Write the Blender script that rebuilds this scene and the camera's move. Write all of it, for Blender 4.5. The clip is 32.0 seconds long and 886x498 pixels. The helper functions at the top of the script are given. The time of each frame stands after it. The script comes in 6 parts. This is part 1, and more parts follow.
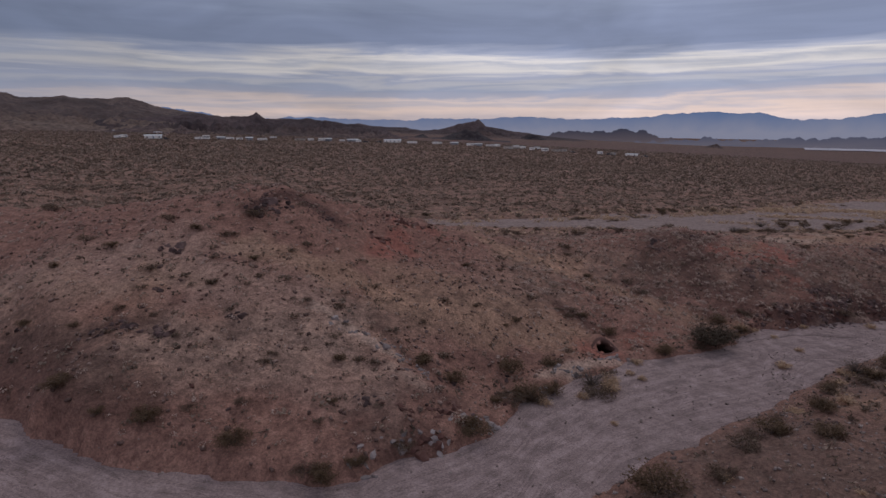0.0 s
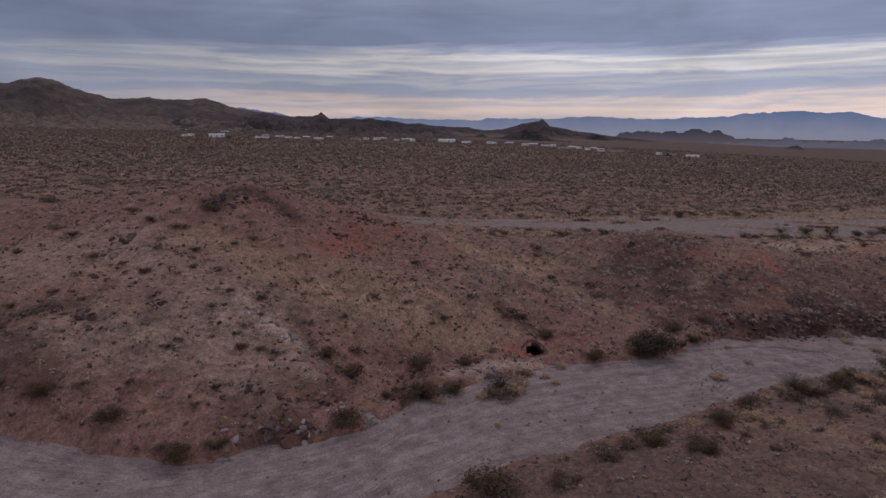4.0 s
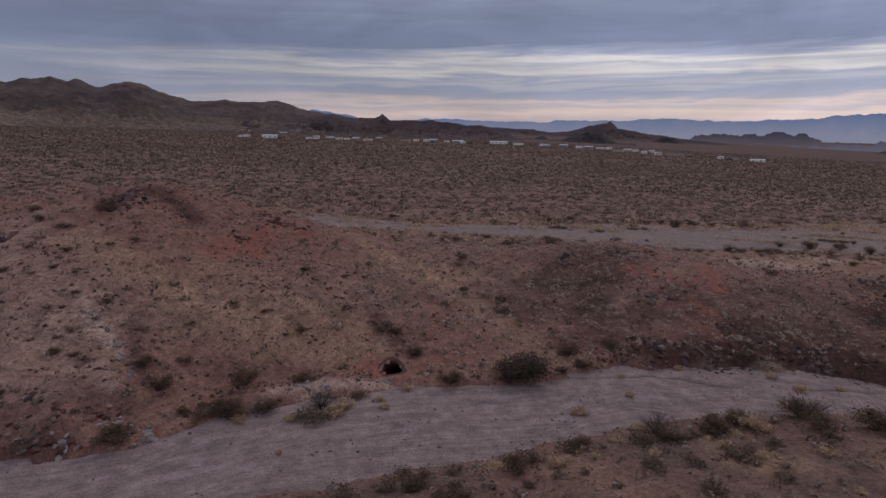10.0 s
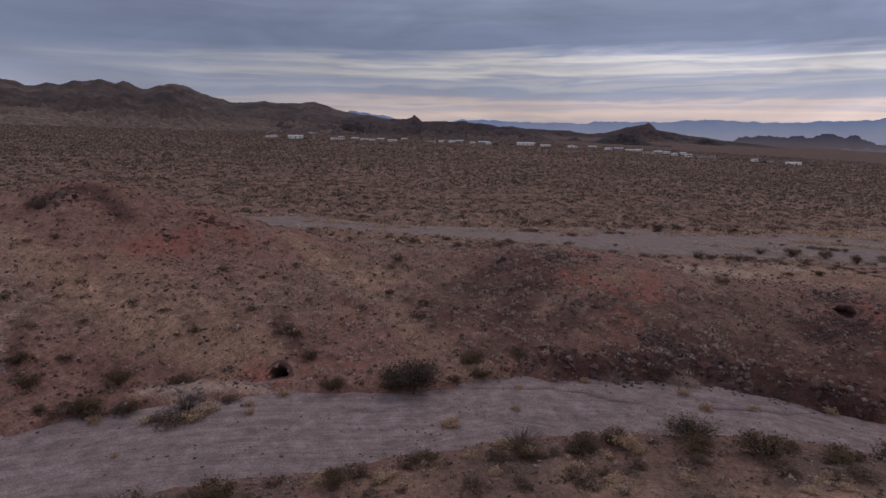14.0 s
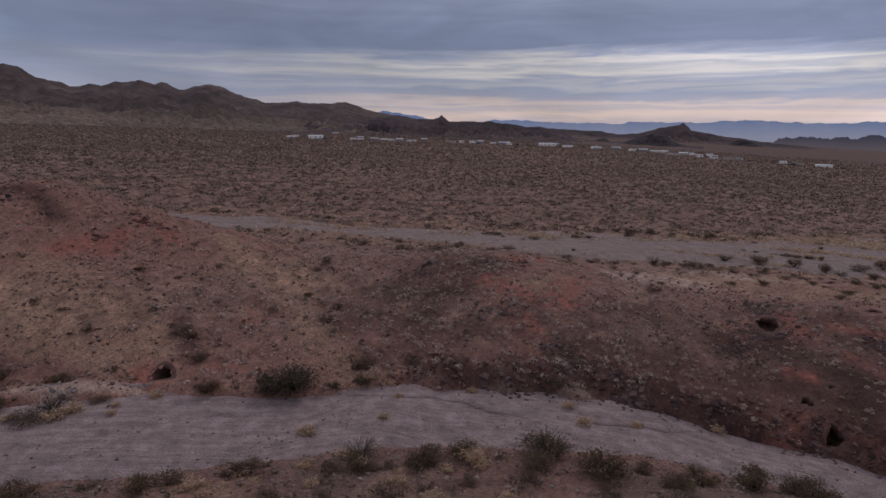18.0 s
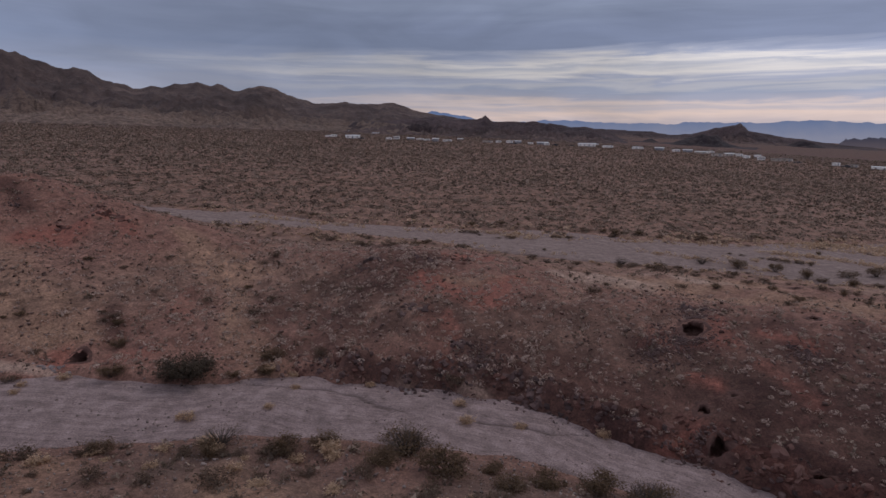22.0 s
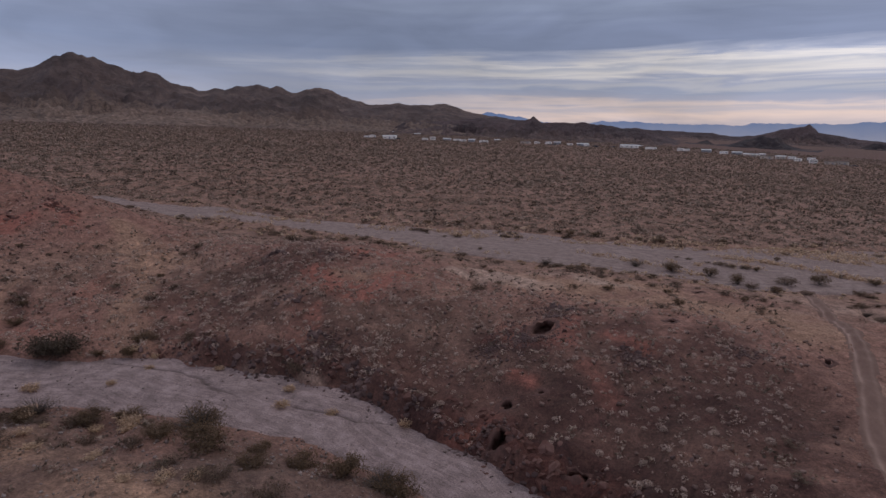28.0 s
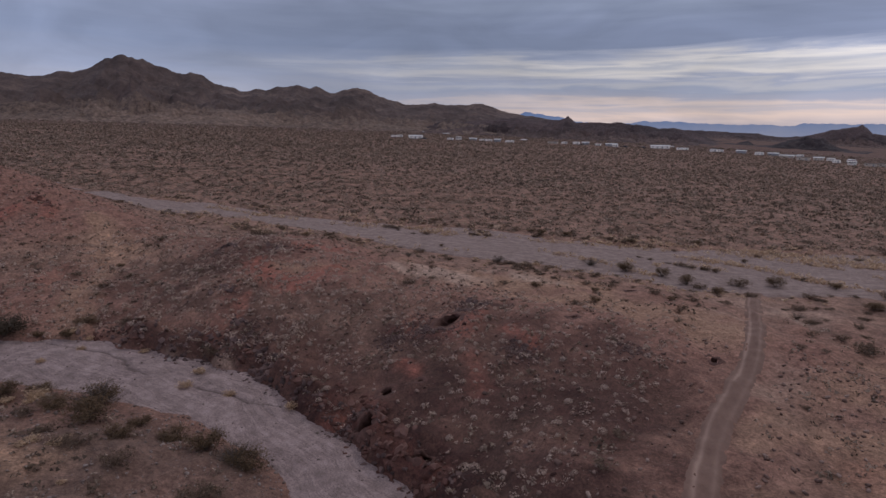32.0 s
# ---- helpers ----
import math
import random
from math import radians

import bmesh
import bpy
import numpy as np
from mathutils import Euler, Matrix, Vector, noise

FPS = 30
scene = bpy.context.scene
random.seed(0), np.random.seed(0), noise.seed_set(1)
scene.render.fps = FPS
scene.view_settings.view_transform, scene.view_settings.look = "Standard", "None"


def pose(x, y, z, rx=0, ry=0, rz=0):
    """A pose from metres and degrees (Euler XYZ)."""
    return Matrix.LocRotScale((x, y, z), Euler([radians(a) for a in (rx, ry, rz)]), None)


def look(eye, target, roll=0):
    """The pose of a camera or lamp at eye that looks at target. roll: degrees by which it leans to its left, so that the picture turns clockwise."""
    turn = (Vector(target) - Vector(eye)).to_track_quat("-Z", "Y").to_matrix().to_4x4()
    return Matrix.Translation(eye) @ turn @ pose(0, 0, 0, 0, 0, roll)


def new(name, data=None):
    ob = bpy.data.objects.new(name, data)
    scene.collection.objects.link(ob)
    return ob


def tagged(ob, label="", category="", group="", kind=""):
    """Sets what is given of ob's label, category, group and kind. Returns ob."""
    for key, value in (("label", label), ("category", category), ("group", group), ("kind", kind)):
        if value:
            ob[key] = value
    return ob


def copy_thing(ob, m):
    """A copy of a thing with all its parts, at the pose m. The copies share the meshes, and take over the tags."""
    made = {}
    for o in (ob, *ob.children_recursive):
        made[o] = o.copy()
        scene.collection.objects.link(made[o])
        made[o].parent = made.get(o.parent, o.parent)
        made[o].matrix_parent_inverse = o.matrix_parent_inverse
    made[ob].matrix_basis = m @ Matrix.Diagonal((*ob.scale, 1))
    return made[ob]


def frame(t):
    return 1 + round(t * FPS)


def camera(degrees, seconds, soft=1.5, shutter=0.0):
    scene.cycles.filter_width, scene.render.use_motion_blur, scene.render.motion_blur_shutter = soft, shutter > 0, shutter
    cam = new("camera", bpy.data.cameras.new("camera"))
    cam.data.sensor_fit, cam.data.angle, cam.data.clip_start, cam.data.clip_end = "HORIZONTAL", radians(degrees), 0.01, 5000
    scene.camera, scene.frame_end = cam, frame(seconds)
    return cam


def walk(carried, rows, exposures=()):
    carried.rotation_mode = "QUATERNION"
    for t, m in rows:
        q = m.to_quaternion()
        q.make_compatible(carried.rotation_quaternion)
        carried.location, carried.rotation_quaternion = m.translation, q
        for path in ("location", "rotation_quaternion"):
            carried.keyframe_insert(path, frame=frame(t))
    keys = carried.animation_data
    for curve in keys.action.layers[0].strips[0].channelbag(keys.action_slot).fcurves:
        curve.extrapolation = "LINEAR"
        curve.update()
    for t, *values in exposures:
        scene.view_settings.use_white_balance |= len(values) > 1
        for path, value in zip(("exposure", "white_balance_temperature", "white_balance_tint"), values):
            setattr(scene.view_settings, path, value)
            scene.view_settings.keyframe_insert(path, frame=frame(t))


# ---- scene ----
cam = camera(76.2, 32.0)
METRES, EYE, TILT, LEAN, TURN = 70.0, 15.0, -12.2, 0.0, 0.0
ROWS = [
    (0.0, 0.0, 0.0, 0.0, 0.0, 0.0, -0.0),
    (0.5, 0.0153, -0.0027, -0.0012, 0.81, 0.07, -0.15),
    (1.0, 0.0308, -0.005, -0.0008, 1.62, -0.04, -0.39),
    (1.5, 0.0465, -0.0063, -0.0009, 2.39, -0.04, -0.56),
    (2.0, 0.0624, -0.0066, -0.0012, 3.11, -0.01, -0.76),
    (2.5, 0.078, -0.0057, -0.0012, 3.83, -0.02, -0.88),
    (4.5, 0.141, 0.0063, -0.0008, 7.1, -0.09, -1.61),
    (5.0, 0.1562, 0.0104, -0.0007, 7.59, -0.06, -1.72),
    (5.5, 0.1717, 0.0149, -0.0, 8.01, -0.03, -1.82),
    (6.0, 0.1866, 0.0201, 0.001, 8.51, -0.01, -1.9),
    (6.5, 0.2013, 0.0262, 0.0034, 8.88, -0.06, -2.02),
    (7.0, 0.2156, 0.0328, 0.0053, 9.34, -0.04, -2.11),
    (7.5, 0.2296, 0.0399, 0.0075, 9.79, -0.04, -2.22),
    (8.0, 0.2437, 0.047, 0.0095, 10.18, -0.08, -2.35),
    (8.5, 0.2579, 0.0533, 0.0103, 10.75, -0.05, -2.47),
    (9.0, 0.2726, 0.0591, 0.0112, 11.98, -0.09, -2.75),
    (9.5, 0.2876, 0.0647, 0.0118, 12.63, -0.1, -2.9),
    (10.0, 0.302, 0.0706, 0.0131, 13.06, -0.17, -3.04),
    (10.5, 0.317, 0.0764, 0.0134, 13.48, -0.13, -3.13),
    (11.0, 0.3317, 0.0822, 0.0145, 13.92, -0.15, -3.21),
    (11.5, 0.3456, 0.0887, 0.0163, 14.43, -0.2, -3.38),
    (12.0, 0.36, 0.0951, 0.0175, 14.97, -0.21, -3.48),
    (12.5, 0.374, 0.1012, 0.0188, 15.44, -0.21, -3.61),
    (13.0, 0.3882, 0.1069, 0.0199, 15.89, -0.22, -3.71),
    (13.5, 0.4026, 0.1127, 0.021, 16.32, -0.26, -3.82),
    (14.0, 0.4172, 0.1184, 0.0219, 16.74, -0.28, -3.91),
    (14.5, 0.4317, 0.1243, 0.0231, 17.16, -0.3, -4.02),
    (16.5, 0.4897, 0.148, 0.0303, 18.63, -0.42, -4.36),
    (17.0, 0.5041, 0.1538, 0.0322, 19.01, -0.43, -4.44),
    (17.5, 0.5181, 0.1601, 0.0337, 19.44, -0.45, -4.55),
    (18.0, 0.5324, 0.1658, 0.0353, 19.95, -0.51, -4.68),
    (18.5, 0.5467, 0.172, 0.0364, 20.64, -0.56, -4.83),
    (19.0, 0.5612, 0.1779, 0.0373, 21.39, -0.63, -4.97),
    (19.5, 0.5752, 0.1842, 0.038, 22.08, -0.68, -5.13),
    (20.0, 0.5892, 0.19, 0.0389, 22.63, -0.74, -5.28),
    (20.5, 0.604, 0.1956, 0.0394, 23.21, -0.76, -5.35),
    (21.0, 0.6183, 0.2015, 0.0402, 23.75, -0.81, -5.46),
    (21.5, 0.6326, 0.2076, 0.0412, 24.25, -0.86, -5.58),
    (22.0, 0.6473, 0.2135, 0.0421, 24.79, -0.91, -5.67),
    (22.5, 0.6615, 0.2198, 0.0433, 25.32, -0.97, -5.79),
    (23.0, 0.676, 0.2255, 0.0446, 25.76, -1.0, -5.89),
    (23.5, 0.6904, 0.2313, 0.046, 26.2, -1.04, -5.98),
    (24.0, 0.7046, 0.237, 0.0474, 26.64, -1.08, -6.08),
    (24.5, 0.7188, 0.2427, 0.0487, 27.1, -1.12, -6.16),
    (25.0, 0.7329, 0.2486, 0.0499, 27.56, -1.16, -6.26),
    (25.5, 0.7471, 0.2546, 0.0509, 27.97, -1.2, -6.35),
    (27.5, 0.8041, 0.2783, 0.0554, 29.83, -1.38, -6.76),
    (28.0, 0.8184, 0.2843, 0.0569, 30.35, -1.42, -6.84),
    (28.5, 0.8326, 0.2901, 0.0587, 30.88, -1.49, -6.96),
    (29.0, 0.8468, 0.2958, 0.0604, 31.37, -1.56, -7.07),
    (29.5, 0.861, 0.3012, 0.062, 31.82, -1.61, -7.17),
    (30.0, 0.8753, 0.3069, 0.0633, 32.31, -1.67, -7.26),
    (30.5, 0.8895, 0.3128, 0.0644, 32.84, -1.73, -7.36),
    (31.0, 0.9037, 0.3187, 0.0655, 33.37, -1.79, -7.47),
    (31.5, 0.9169, 0.3243, 0.0664, 33.79, -1.86, -7.55),
    (32.0, 0.9306, 0.3311, 0.0675, 34.19, -1.91, -7.62),
]
# the clip brightens a little on the way
EXPOSURES = [(0.0, 0.0), (18.0, 0.04), (32.0, 0.22)]  # exposures
walk(cam, [(t, pose(0, 0, EYE, TILT, LEAN, TURN) @ pose(METRES * x, METRES * y, METRES * z, 90 + pitch, roll, yaw)) for t, x, y, z, yaw, pitch, roll in ROWS], EXPOSURES)

# ------------------------------------------------------------------ sky and sun
SUN_AZ, SUN_EL = 20.0, 48.0      # degrees clockwise from +y, degrees up
world = bpy.data.worlds.new("overcast_dusk")
scene.world = world
world.use_nodes = True


def node(tree, kind, **values):
    n = tree.nodes.new(kind)
    for key, value in values.items():
        n.inputs[key.replace("_", " ")].default_value = value
    return n


def ramp(tree, stops, mode="LINEAR"):
    n = tree.nodes.new("ShaderNodeValToRGB")
    n.color_ramp.interpolation = mode
    while len(n.color_ramp.elements) < len(stops):
        n.color_ramp.elements.new(0.5)
    for e, (p, c) in zip(n.color_ramp.elements, stops):
        e.position = p
        e.color = (*c, 1.0) if len(c) == 3 else c
    return n


def math_node(tree, op, a, b=0.0, clamp=False):
    n = tree.nodes.new("ShaderNodeMath")
    n.operation, n.use_clamp = op, clamp
    for k, v in enumerate((a, b)):
        if isinstance(v, (int, float)):
            n.inputs[k].default_value = v
        else:
            tree.links.new(v, n.inputs[k])
    return n.outputs[0]


def mix_col(tree, fac, a, b, blend="MIX"):
    n = tree.nodes.new("ShaderNodeMix")
    n.data_type, n.blend_type = "RGBA", blend
    for k, v in ((0, fac), (6, a), (7, b)):
        if isinstance(v, (int, float)):
            n.inputs[k].default_value = v
        elif isinstance(v, tuple):
            n.inputs[k].default_value = (*v, 1.0)
        else:
            tree.links.new(v, n.inputs[k])
    return n.outputs[2]


def make_sky():
    t = world.node_tree
    L = t.links.new
    t.nodes.clear()
    out = t.nodes.new("ShaderNodeOutputWorld")
    bg = t.nodes.new("ShaderNodeBackground")
    tc = t.nodes.new("ShaderNodeTexCoord")
    sep = t.nodes.new("ShaderNodeSeparateXYZ")
    L(tc.outputs["Generated"], sep.inputs[0])
    sky = t.nodes.new("ShaderNodeTexSky")
    sky.sky_type, sky.sun_disc = "NISHITA", False
    sky.sun_elevation, sky.sun_rotation = radians(SUN_EL), radians(SUN_AZ)

    def streaks(scale, size, detail, rough, roll, warp):
        m = t.nodes.new("ShaderNodeMapping")
        m.inputs["Scale"].default_value = scale
        m.inputs["Rotation"].default_value = (radians(roll), radians(-roll), 0.0)
        L(tc.outputs["Generated"], m.inputs["Vector"])
        n = node(t, "ShaderNodeTexNoise", Scale=size, Detail=detail, Roughness=rough, Distortion=warp)
        L(m.outputs[0], n.inputs["Vector"])
        return math_node(t, "SUBTRACT", n.outputs[0], 0.5)
    wide = streaks((1.6, 1.6, 18.0), 1.5, 4.0, 0.5, 0.0, 0.4)
    thin = streaks((2.6, 2.6, 36.0), 1.7, 5.0, 0.55, 0.0, 0.8)
    deck = streaks((2.2, 2.2, 8.0), 1.5, 5.0, 0.5, 2.0, 0.9)
    z = sep.outputs[2]
    h = math_node(t, "ADD", z, math_node(t, "ADD", math_node(t, "MULTIPLY", wide, 0.040), math_node(t, "MULTIPLY", thin, 0.040)))
    # heights run from 0 at the horizon to 0.5 (30 degrees up)
    f = math_node(t, "MULTIPLY", h, 2.0, True)
    bands = ramp(t, SKY_BANDS)
    L(f, bands.inputs[0])
    grey = ramp(t, SKY_GREY)
    L(f, grey.inputs[0])
    # the bright breaks lie towards the low sun and fade to plain cloud away from it
    side = math_node(t, "ADD", math_node(t, "MULTIPLY", sep.outputs[0], math.sin(radians(36))), math_node(t, "MULTIPLY", sep.outputs[1], math.cos(radians(36))))
    fade = t.nodes.new("ShaderNodeMapRange")
    fade.interpolation_type = "SMOOTHSTEP"
    fade.inputs[1].default_value, fade.inputs[2].default_value = -0.1, 0.72
    L(math_node(t, "ADD", side, math_node(t, "MULTIPLY", wide, 0.5)), fade.inputs[0])
    cloud = mix_col(t, fade.outputs[0], grey.outputs[0], bands.outputs[0])
    lift = ramp(t, [(0.0, (1.40, 1.38, 1.36)), (0.4, (1.12, 1.12, 1.12)), (0.63, (0.80, 0.80, 0.80)), (0.85, (0.95, 0.95, 0.95)), (1.0, (1.22, 1.22, 1.22))])
    L(math_node(t, "ADD", math_node(t, "MULTIPLY", side, 0.5), 0.5), lift.inputs[0])
    cloud = mix_col(t, 1.0, cloud, lift.outputs[0], "MULTIPLY")
    light = math_node(t, "ADD", 1.0, math_node(t, "ADD", math_node(t, "MULTIPLY", deck, 0.85), math_node(t, "MULTIPLY", thin, 0.16)))
    gain = t.nodes.new("ShaderNodeCombineColor")
    for k in range(3):
        L(light, gain.inputs[k])
    cloud = mix_col(t, 1.0, cloud, gain.outputs[0], "MULTIPLY")
    clear = mix_col(t, 1.0, sky.outputs[0], (0.06, 0.06, 0.06), "MULTIPLY")
    both = mix_col(t, 0.10, cloud, clear)
    L(both, bg.inputs["Color"])
    bg.inputs["Strength"].default_value = SKY_STRENGTH
    L(bg.outputs[0], out.inputs[0])


SKY_STRENGTH = 1.0
SKY_BANDS = [
    (0.00, (0.350, 0.320, 0.395)), (0.030, (0.500, 0.420, 0.445)), (0.055, (0.640, 0.500, 0.472)), (0.072, (0.430, 0.390, 0.450)), (0.090, (0.570, 0.465, 0.465)), (0.106, (0.320, 0.322, 0.425)), (0.132, (0.262, 0.290, 0.412)),
    (0.150, (0.400, 0.395, 0.460)), (0.166, (0.285, 0.305, 0.425)), (0.186, (0.600, 0.560, 0.565)), (0.204, (0.380, 0.385, 0.460)), (0.218, (0.610, 0.570, 0.575)), (0.236, (0.294, 0.315, 0.430)), (0.258, (0.168, 0.196, 0.310)),
    (0.33, (0.178, 0.206, 0.318)), (0.44, (0.250, 0.286, 0.402)), (0.6, (0.285, 0.320, 0.430)), (1.0, (0.353, 0.380, 0.473))]
SKY_GREY = [(0.0, (0.335, 0.328, 0.404)), (0.10, (0.288, 0.299, 0.394)), (0.18, (0.233, 0.261, 0.379)), (0.26, (0.186, 0.220, 0.338)), (0.40, (0.209, 0.237, 0.348)), (1.0, (0.335, 0.361, 0.455))]
make_sky()

sun = new("sun", bpy.data.lights.new("sun", "SUN"))
sun.data.energy, sun.data.angle, sun.data.color = 0.34, radians(25), (1.0, 0.92, 0.86)
_d = Vector((math.sin(radians(SUN_AZ)) * math.cos(radians(SUN_EL)), math.cos(radians(SUN_AZ)) * math.cos(radians(SUN_EL)), math.sin(radians(SUN_EL))))
sun.matrix_world = look(_d * 400, (0, 0, 0))


# ------------------------------------------------------------------ numbers helpers
def hash2(ix, iy, seed):
    v = np.sin(ix * 127.1 + iy * 311.7 + seed * 74.7) * 43758.5453
    return v - np.floor(v)


def vnoise(x, y, seed=0):
    ix, iy = np.floor(x), np.floor(y)
    fx, fy = x - ix, y - iy
    ux, uy = fx * fx * (3 - 2 * fx), fy * fy * (3 - 2 * fy)
    a, b = hash2(ix, iy, seed), hash2(ix + 1, iy, seed)
    c, d = hash2(ix, iy + 1, seed), hash2(ix + 1, iy + 1, seed)
    return a + (b - a) * ux + (c - a) * uy + (a - b - c + d) * ux * uy


def fbm(x, y, octaves=4, seed=0, gain=0.5):
    s, amp, tot = np.zeros_like(x, dtype=float), 1.0, 0.0
    for k in range(octaves):
        ca, sa = math.cos(0.7 * k), math.sin(0.7 * k)
        s += amp * (vnoise((x * ca - y * sa) * 2 ** k, (x * sa + y * ca) * 2 ** k, seed + k) - 0.5)
        tot += amp
        amp *= gain
    return s / tot * 2


def ridged(x, y, octaves=4, seed=0, gain=0.5):
    s, amp, tot = np.zeros_like(x, dtype=float), 1.0, 0.0
    for k in range(octaves):
        s += amp * (1 - np.abs(2 * vnoise(x * 2 ** k + 3.1 * k, y * 2 ** k - 1.7 * k, seed + k) - 1))
        tot += amp
        amp *= gain
    return s / tot


def smooth(a, b, v):
    u = np.clip((v - a) / (b - a), 0, 1)
    return u * u * (3 - 2 * u)


def mesh_np(name, verts, faces, smooth_shade=False):
    """A mesh from an array of corners and an array of triangles or quads."""
    me = bpy.data.meshes.new(name)
    n, k = faces.shape
    me.vertices.add(len(verts))
    me.vertices.foreach_set("co", np.asarray(verts, dtype=np.float32).ravel())
    me.loops.add(n * k)
    me.loops.foreach_set("vertex_index", np.asarray(faces, dtype=np.int32).ravel())
    me.polygons.add(n)
    me.polygons.foreach_set("loop_start", np.arange(0, n * k, k, dtype=np.int32))
    me.polygons.foreach_set("loop_total", np.full(n, k, dtype=np.int32))
    if smooth_shade:
        me.polygons.foreach_set("use_smooth", np.ones(n, dtype=bool))
    me.update(calc_edges=True)
    return me


def point_values(me, name, values):
    a = me.attributes.new(name, "FLOAT", "POINT")
    a.data.foreach_set("value", np.asarray(values, dtype=np.float32))


def part(name, data, material, parent=None, label=""):
    """Links a bmesh or a mesh as one object under a thing or a part."""
    if isinstance(data, bmesh.types.BMesh):
        me = bpy.data.meshes.new(name)
        data.to_mesh(me)
        data.free()
    else:
        me = data
    ob = new(name, me)
    if material and not me.materials:
        me.materials.append(material)
    ob.parent = parent
    if label:
        ob["label"] = label
    return ob


# ------------------------------------------------------------------ materials
def material(name, rough=0.9):
    m = bpy.data.materials.new(name)
    m.use_nodes = True
    t = m.node_tree
    b = t.nodes["Principled BSDF"]
    b.inputs["Roughness"].default_value = rough
    b.inputs["Specular IOR Level"].default_value = 0.25
    return m, t, b


def coords(t, scale=1.0):
    g = t.nodes.new("ShaderNodeNewGeometry")
    m = t.nodes.new("ShaderNodeMapping")
    m.inputs["Scale"].default_value = (scale,) * 3
    t.links.new(g.outputs["Position"], m.inputs[0])
    return m.outputs[0]


def noise_fac(t, scale, detail=6.0, rough=0.6):
    n = node(t, "ShaderNodeTexNoise", Scale=scale, Detail=detail, Roughness=rough)
    t.links.new(coords(t), n.inputs["Vector"])
    return n.outputs[0]


def bump(t, b, height, strength=0.5, distance=0.1):
    n = node(t, "ShaderNodeBump", Strength=strength, Distance=distance)
    t.links.new(height, n.inputs["Height"])
    t.links.new(n.outputs[0], b.inputs["Normal"])


def attr(t, name):
    n = t.nodes.new("ShaderNodeAttribute")
    n.attribute_name = name
    return n.outputs["Fac"]


def ground_material():
    m, t, b = material("desert_earth", 0.95)
    big, mid, fine = noise_fac(t, 0.18, 5), noise_fac(t, 1.1, 7, 0.65), noise_fac(t, 9.0, 6, 0.7)
    base = ramp(t, [(0.25, EARTH[0]), (0.5, EARTH[1]), (0.78, EARTH[2])])
    t.links.new(mid, base.inputs[0])
    c = mix_col(t, math_node(t, "MULTIPLY", big, 0.5), base.outputs[0], EARTH[3])
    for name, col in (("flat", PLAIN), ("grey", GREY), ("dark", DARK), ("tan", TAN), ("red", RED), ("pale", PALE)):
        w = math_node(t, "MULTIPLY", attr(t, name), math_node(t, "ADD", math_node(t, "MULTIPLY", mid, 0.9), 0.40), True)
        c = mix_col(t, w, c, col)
    blotch = ramp(t, [(0.32, (0.62, 0.60, 0.60)), (0.5, (1.0, 1.0, 1.0)), (0.68, (1.38, 1.36, 1.34))])
    t.links.new(noise_fac(t, 2.6, 5, 0.7), blotch.inputs[0])
    c = mix_col(t, 0.9, c, blotch.outputs[0], "MULTIPLY")
    patch = ramp(t, [(0.36, (0.66, 0.66, 0.67)), (0.5, (1.0, 1.0, 1.0)), (0.64, (1.36, 1.34, 1.32))])
    t.links.new(noise_fac(t, 0.55, 4, 0.6), patch.inputs[0])
    c = mix_col(t, math_node(t, "MULTIPLY", attr(t, "flat"), 0.9), c, mix_col(t, 1.0, c, patch.outputs[0], "MULTIPLY"))
    # grit: dark and light stones too small to stand out singly
    v = node(t, "ShaderNodeTexVoronoi", Scale=3.2)
    t.links.new(coords(t), v.inputs["Vector"])
    sp = ramp(t, [(0.0, (0.58, 0.57, 0.57)), (0.2, (0.92, 0.92, 0.92)), (0.5, (1.10, 1.10, 1.10))])
    t.links.new(v.outputs["Distance"], sp.inputs[0])
    gr = ramp(t, [(0.34, (0.62, 0.61, 0.61)), (0.5, (1.0, 1.0, 1.0)), (0.66, (1.40, 1.39, 1.37))])
    t.links.new(fine, gr.inputs[0])
    c = mix_col(t, 0.95, c, gr.outputs[0], "MULTIPLY")
    c = mix_col(t, 0.8, c, sp.outputs[0], "MULTIPLY")
    t.links.new(c, b.inputs["Base Color"])
    hgt = math_node(t, "ADD", math_node(t, "MULTIPLY", fine, 0.6), mid)
    bump(t, b, hgt, 0.9, 0.12)
    return m


EARTH = [(0.168, 0.085, 0.064), (0.286, 0.148, 0.110), (0.424, 0.237, 0.177), (0.244, 0.121, 0.090)]
PLAIN = (0.264, 0.155, 0.113)
RED = (0.315, 0.118, 0.085)
TAN = (0.365, 0.215, 0.143)
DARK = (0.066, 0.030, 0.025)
PALE = (0.441, 0.299, 0.230)
GREY = (0.150, 0.094, 0.074)
M_GROUND = ground_material()


